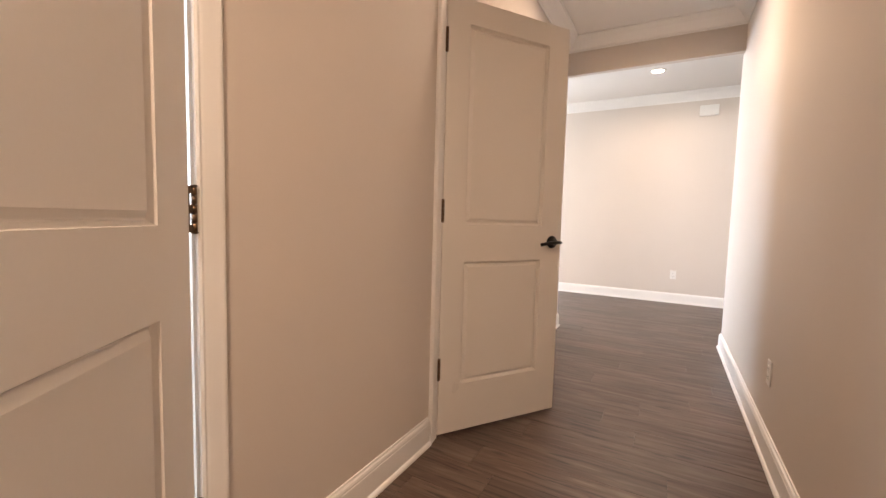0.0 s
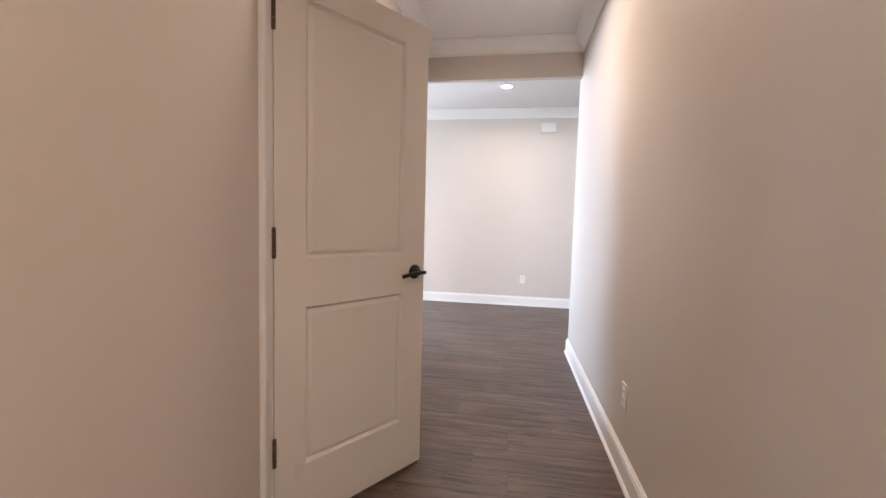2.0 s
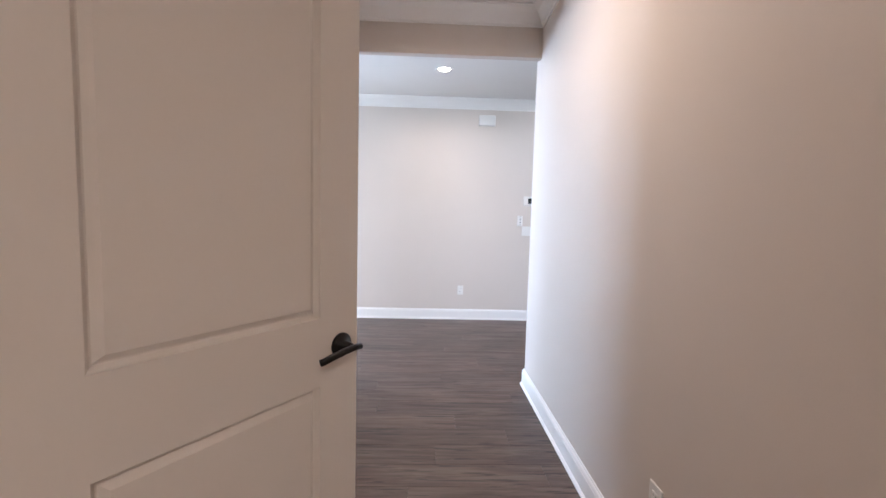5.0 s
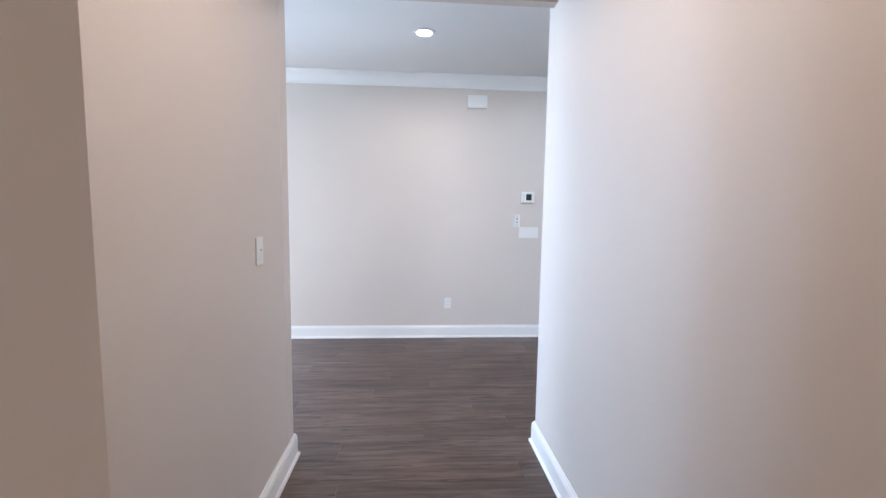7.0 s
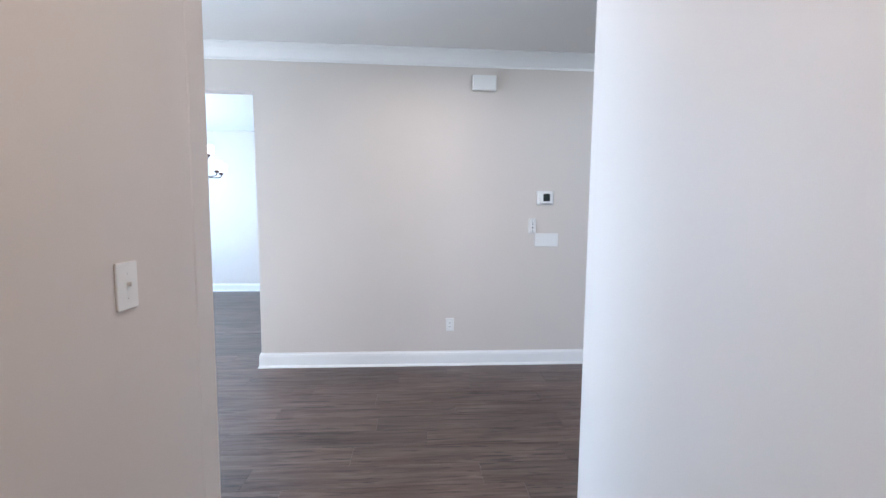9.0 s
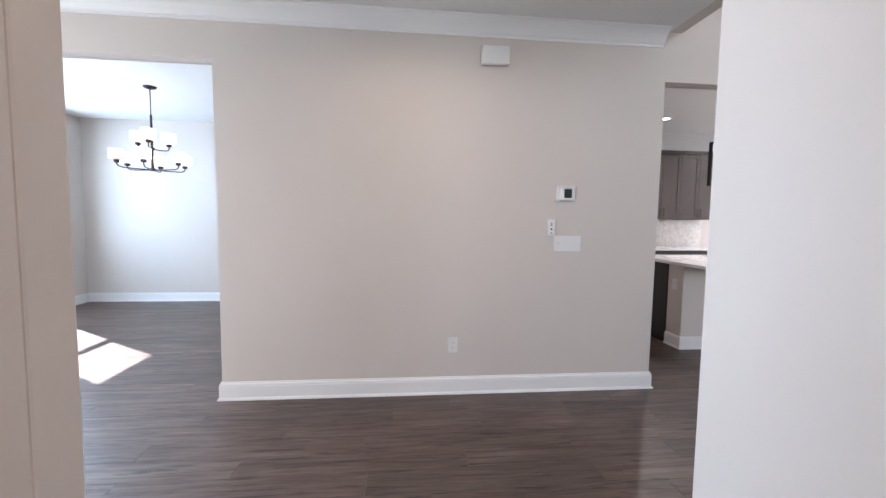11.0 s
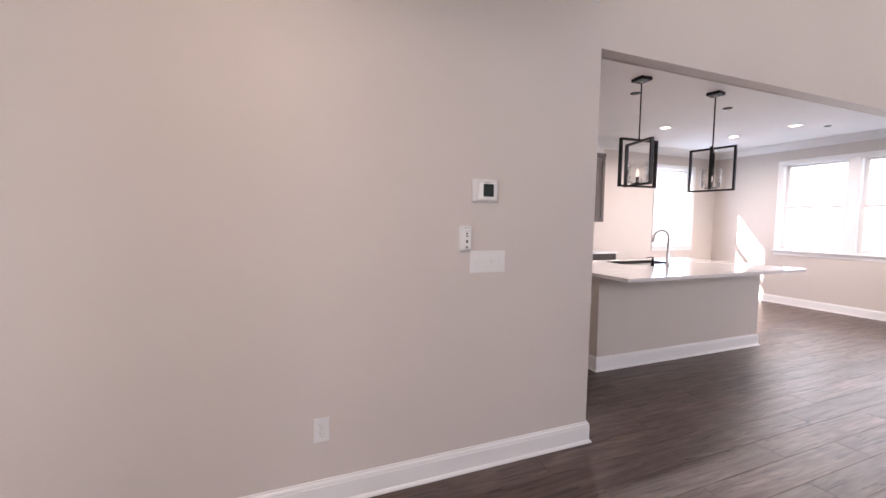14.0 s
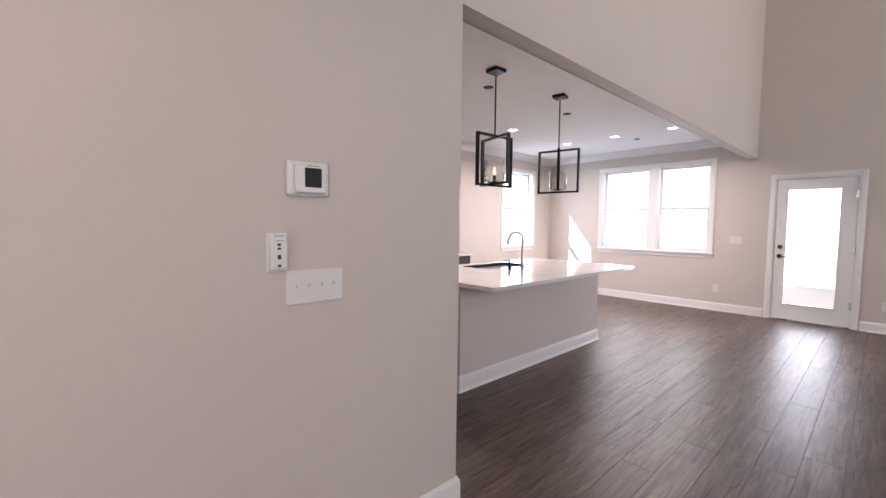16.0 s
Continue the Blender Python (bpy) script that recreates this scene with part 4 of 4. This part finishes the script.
def pendant(x, y, turn_a, turn_b, label):
    top = thing("pendant_light", pose(x, y, CEILING), label, "pendant light", "island pendants")
    part("canopy", boxed(-0.065, -0.065, -0.032, 0.065, 0.065, 0.0, 0.003), BLACK, top).matrix_basis = pose(0, 0, 0, 0, 0, turn_a)
    part("collar", lathe(bmesh.new(), [(0, -0.05), (0.010, -0.05), (0.012, -0.032), (0, -0.032)], 16), STEEL, top, "steel collar", True)
    part("rod", cylinder(bmesh.new(), 0, 0, -0.60, -0.045, 0.0065, sides=12), BLACK, top, smooth=True)
    for turn, w, z0, z1 in ((turn_a, 0.225, -1.035, -0.575), (turn_b, 0.205, -1.020, -0.590)):
        bm = bmesh.new()
        t, d = 0.019, 0.030
        box(bm, -w, -d / 2, z0, -w + t, d / 2, z1)
        box(bm, w - t, -d / 2, z0, w, d / 2, z1)
        box(bm, -w + t, -d / 2, z1 - t, w - t, d / 2, z1)
        box(bm, -w + t, -d / 2, z0, w - t, d / 2, z0 + t)
        part("frame", bm, BLACK, top, "square black metal frame").matrix_basis = pose(0, 0, 0, 0, 0, turn)
    part("pan", lathe(bmesh.new(), [(0, -1.003), (0.058, -1.003), (0.060, -0.998), (0.020, -0.994), (0, -0.994)], 24), BLACK, top, smooth=True)
    part("socket", cylinder(bmesh.new(), 0, 0, -0.994, -0.935, 0.016, sides=16), BLACK, top, smooth=True)
    part("bulb", lathe(bmesh.new(), [(0, -0.936), (0.010, -0.936), (0.017, -0.912), (0.015, -0.885), (0.006, -0.858), (0, -0.850)], 16), BULB, top, "glowing candle bulb", True)
    glass = part("glass_cylinder", lathe(bmesh.new(), [(0.092, -0.992), (0.092, -0.80), (0.089, -0.80), (0.089, -0.992), (0.092, -0.992)], 32), CLEAR, top, "clear glass cylinder", True)
    glass.visible_shadow = False
    point_light(x, y, CEILING - 0.89, 0.8, 0.02)
    return top


pendant(3.404, 8.003, -3, -104, "black open square frame pendant with a glass cylinder")
pendant(4.455, 8.003, -79, 32, "black open square frame pendant with a glass cylinder")

# ---- dining room chandelier ----
chandelier = thing("chandelier", pose(-2.845, 8.90, CEILING), "dark bronze two-tier chandelier with nine white glass shades", "chandelier")
part("canopy", lathe(bmesh.new(), [(0, -0.030), (0.015, -0.030), (0.055, -0.018), (0.068, -0.004), (0.068, 0.0)], 28), DARKBRONZE, chandelier, smooth=True)
part("rod", cylinder(bmesh.new(), 0, 0, -0.31, -0.028, 0.0055, sides=12), DARKBRONZE, chandelier, smooth=True)
part("column", lathe(bmesh.new(), [(0, -0.93), (0.012, -0.93), (0.034, -0.922), (0.036, -0.905), (0.014, -0.895), (0.011, -0.70), (0.026, -0.695), (0.028, -0.672), (0.012, -0.665), (0.012, -0.31), (0.0, -0.305)], 20), DARKBRONZE, chandelier, smooth=True)


def branch(angle, reach, z_hub, z_cup, dim):
    c, s = math.cos(angle), math.sin(angle)
    pts = [(0.02, z_hub), (reach * 0.55, z_hub - 0.002), (reach * 0.86, z_hub + 0.002), (reach * 0.96, z_hub + 0.012), (reach, z_hub + 0.032), (reach, z_cup)]
    arm = part("arm", tube(bmesh.new(), [(r * c, r * s, z) for r, z in pts], 0.0062, 10), DARKBRONZE, chandelier, smooth=True)
    base = Matrix.Translation((reach * c, reach * s, z_cup))
    part("cup", lathe(bmesh.new(), [(0, -0.004), (0.016, -0.004), (0.027, 0.006), (0.027, 0.026), (0.020, 0.036), (0, 0.036)], 18, base), DARKBRONZE, arm, smooth=True)
    part("shade", lathe(bmesh.new(), [(0.022, 0.030), (0.060, 0.032), (0.069, 0.036), (0.071, 0.06), (0.071, 0.145), (0.068, 0.145), (0.068, 0.06), (0.064, 0.040), (0.020, 0.034)], 28, base), DIMSHADE if dim else SHADE, arm, "dim opal glass drum shade" if dim else "glowing white opal glass drum shade", True)
    return arm


for k in range(6):
    branch(radians(46 + 60 * k), 0.325, -0.915, -0.868, k == 3)
for k in range(3):
    branch(radians(49 + 120 * k), 0.17, -0.686, -0.636, False)

# ---- floor planks, last ----
bm = bmesh.new()
for x0, y0, y1 in ((-2.9, -1.62, FOYER_S - 0.12), (-3.6, FOYER_S - 0.12, W_Y), (-4.9, W_Y, DINING_N + 0.1)):
    box(bm, x0, y0, -0.12, FAR_X + 0.05, y1, -0.006)
floor = tagged(finish("floor", bm, material("floor_base", (0.03, 0.026, 0.023), 0.9)), "grey-brown wood-look vinyl plank floor", "floor", kind="structure")
PLANK_W, PLANK_L, GAP = 0.179, 1.217, 0.0015
# butt joints of the rows counted from ROW_Y, where they are known
ROW_Y, BUTTS = 5.135, {-10: 0.42, -9: -0.134, -8: 0.556, -7: 0.0, -6: 0.427, -5: 0.127, -4: -0.386, -3: 0.557, -1: 0.05, 0: 0.595, 1: 0.39, 2: -0.32, 3: 0.108, 4: -0.212, 5: 0.32, 6: -0.25, 7: 0.473, 8: -0.1}
plank_meshes = {}


def plank_geometry(length):
    x, w, e, top, low = length / 2 - GAP / 2, PLANK_W / 2 - GAP / 2, 0.0006, 0.0, -0.006
    verts = [(-x, -w, low), (x, -w, low), (x, w, low), (-x, w, low), (-x, -w, top - e), (x, -w, top - e), (x, w, top - e), (-x, w, top - e), (-x + e, -w + e, top), (x - e, -w + e, top), (x - e, w - e, top), (-x + e, w - e, top)]
    faces = [(0, 1, 5, 4), (1, 2, 6, 5), (2, 3, 7, 6), (3, 0, 4, 7), (4, 5, 9, 8), (5, 6, 10, 9), (6, 7, 11, 10), (7, 4, 8, 11), (8, 9, 10, 11)]
    return verts, faces


def plank_mesh(length):
    key = round(length, 3)
    if key not in plank_meshes:
        me = bpy.data.meshes.new("plank")
        me.from_pydata(*((lambda v, f: (v, [], f))(*plank_geometry(key))))
        me.materials.append(PLANK)
        plank_meshes[key] = me
    return plank_meshes[key]


near, rest_v, rest_f = [], [], []
rng = random.Random(5)
row = -37
y = ROW_Y + row * PLANK_W
while y < DINING_N:
    west = -2.85 if y + PLANK_W < FOYER_S else -3.55 if y + PLANK_W < W_Y + BEAM else -4.85
    x = BUTTS.get(row, rng.choice((0.0, 0.31, 0.62, 0.9, 0.17, 0.48, 0.78)))
    x -= math.ceil((x - west) / PLANK_L) * PLANK_L
    while x < FAR_X + 0.02:
        x0, x1 = max(x, west), min(x + PLANK_L, FAR_X + 0.02)
        x += PLANK_L
        if x1 - x0 < 0.05:
            continue
        cx, cy, length = (x0 + x1) / 2, y + PLANK_W / 2, round(x1 - x0, 3)
        hall = -1.0 < cx < 1.2 and 0.6 < cy < 5.0
        foyer = -3.4 < cx < 5.6 and 4.9 < cy < 7.75
        if (hall or foyer) and len(near) < 300:
            near.append((cx, cy, length))
        else:
            v, f = plank_geometry(length)
            n0 = len(rest_v)
            rest_v += [(a + cx, b + cy, c) for a, b, c in v]
            rest_f += [tuple(i + n0 for i in q) for q in f]
    y += PLANK_W
    row += 1
for cx, cy, length in near:
    ob = new("plank", plank_mesh(length))
    ob.location, ob.parent = (cx, cy, 0), floor
me = bpy.data.meshes.new("planks")
me.from_pydata(rest_v, [], rest_f)
me.materials.append(PLANK)
ob = new("planks", me)
ob.parent = floor
tagged(ob, "grey-brown vinyl planks farther off", kind="stuff")
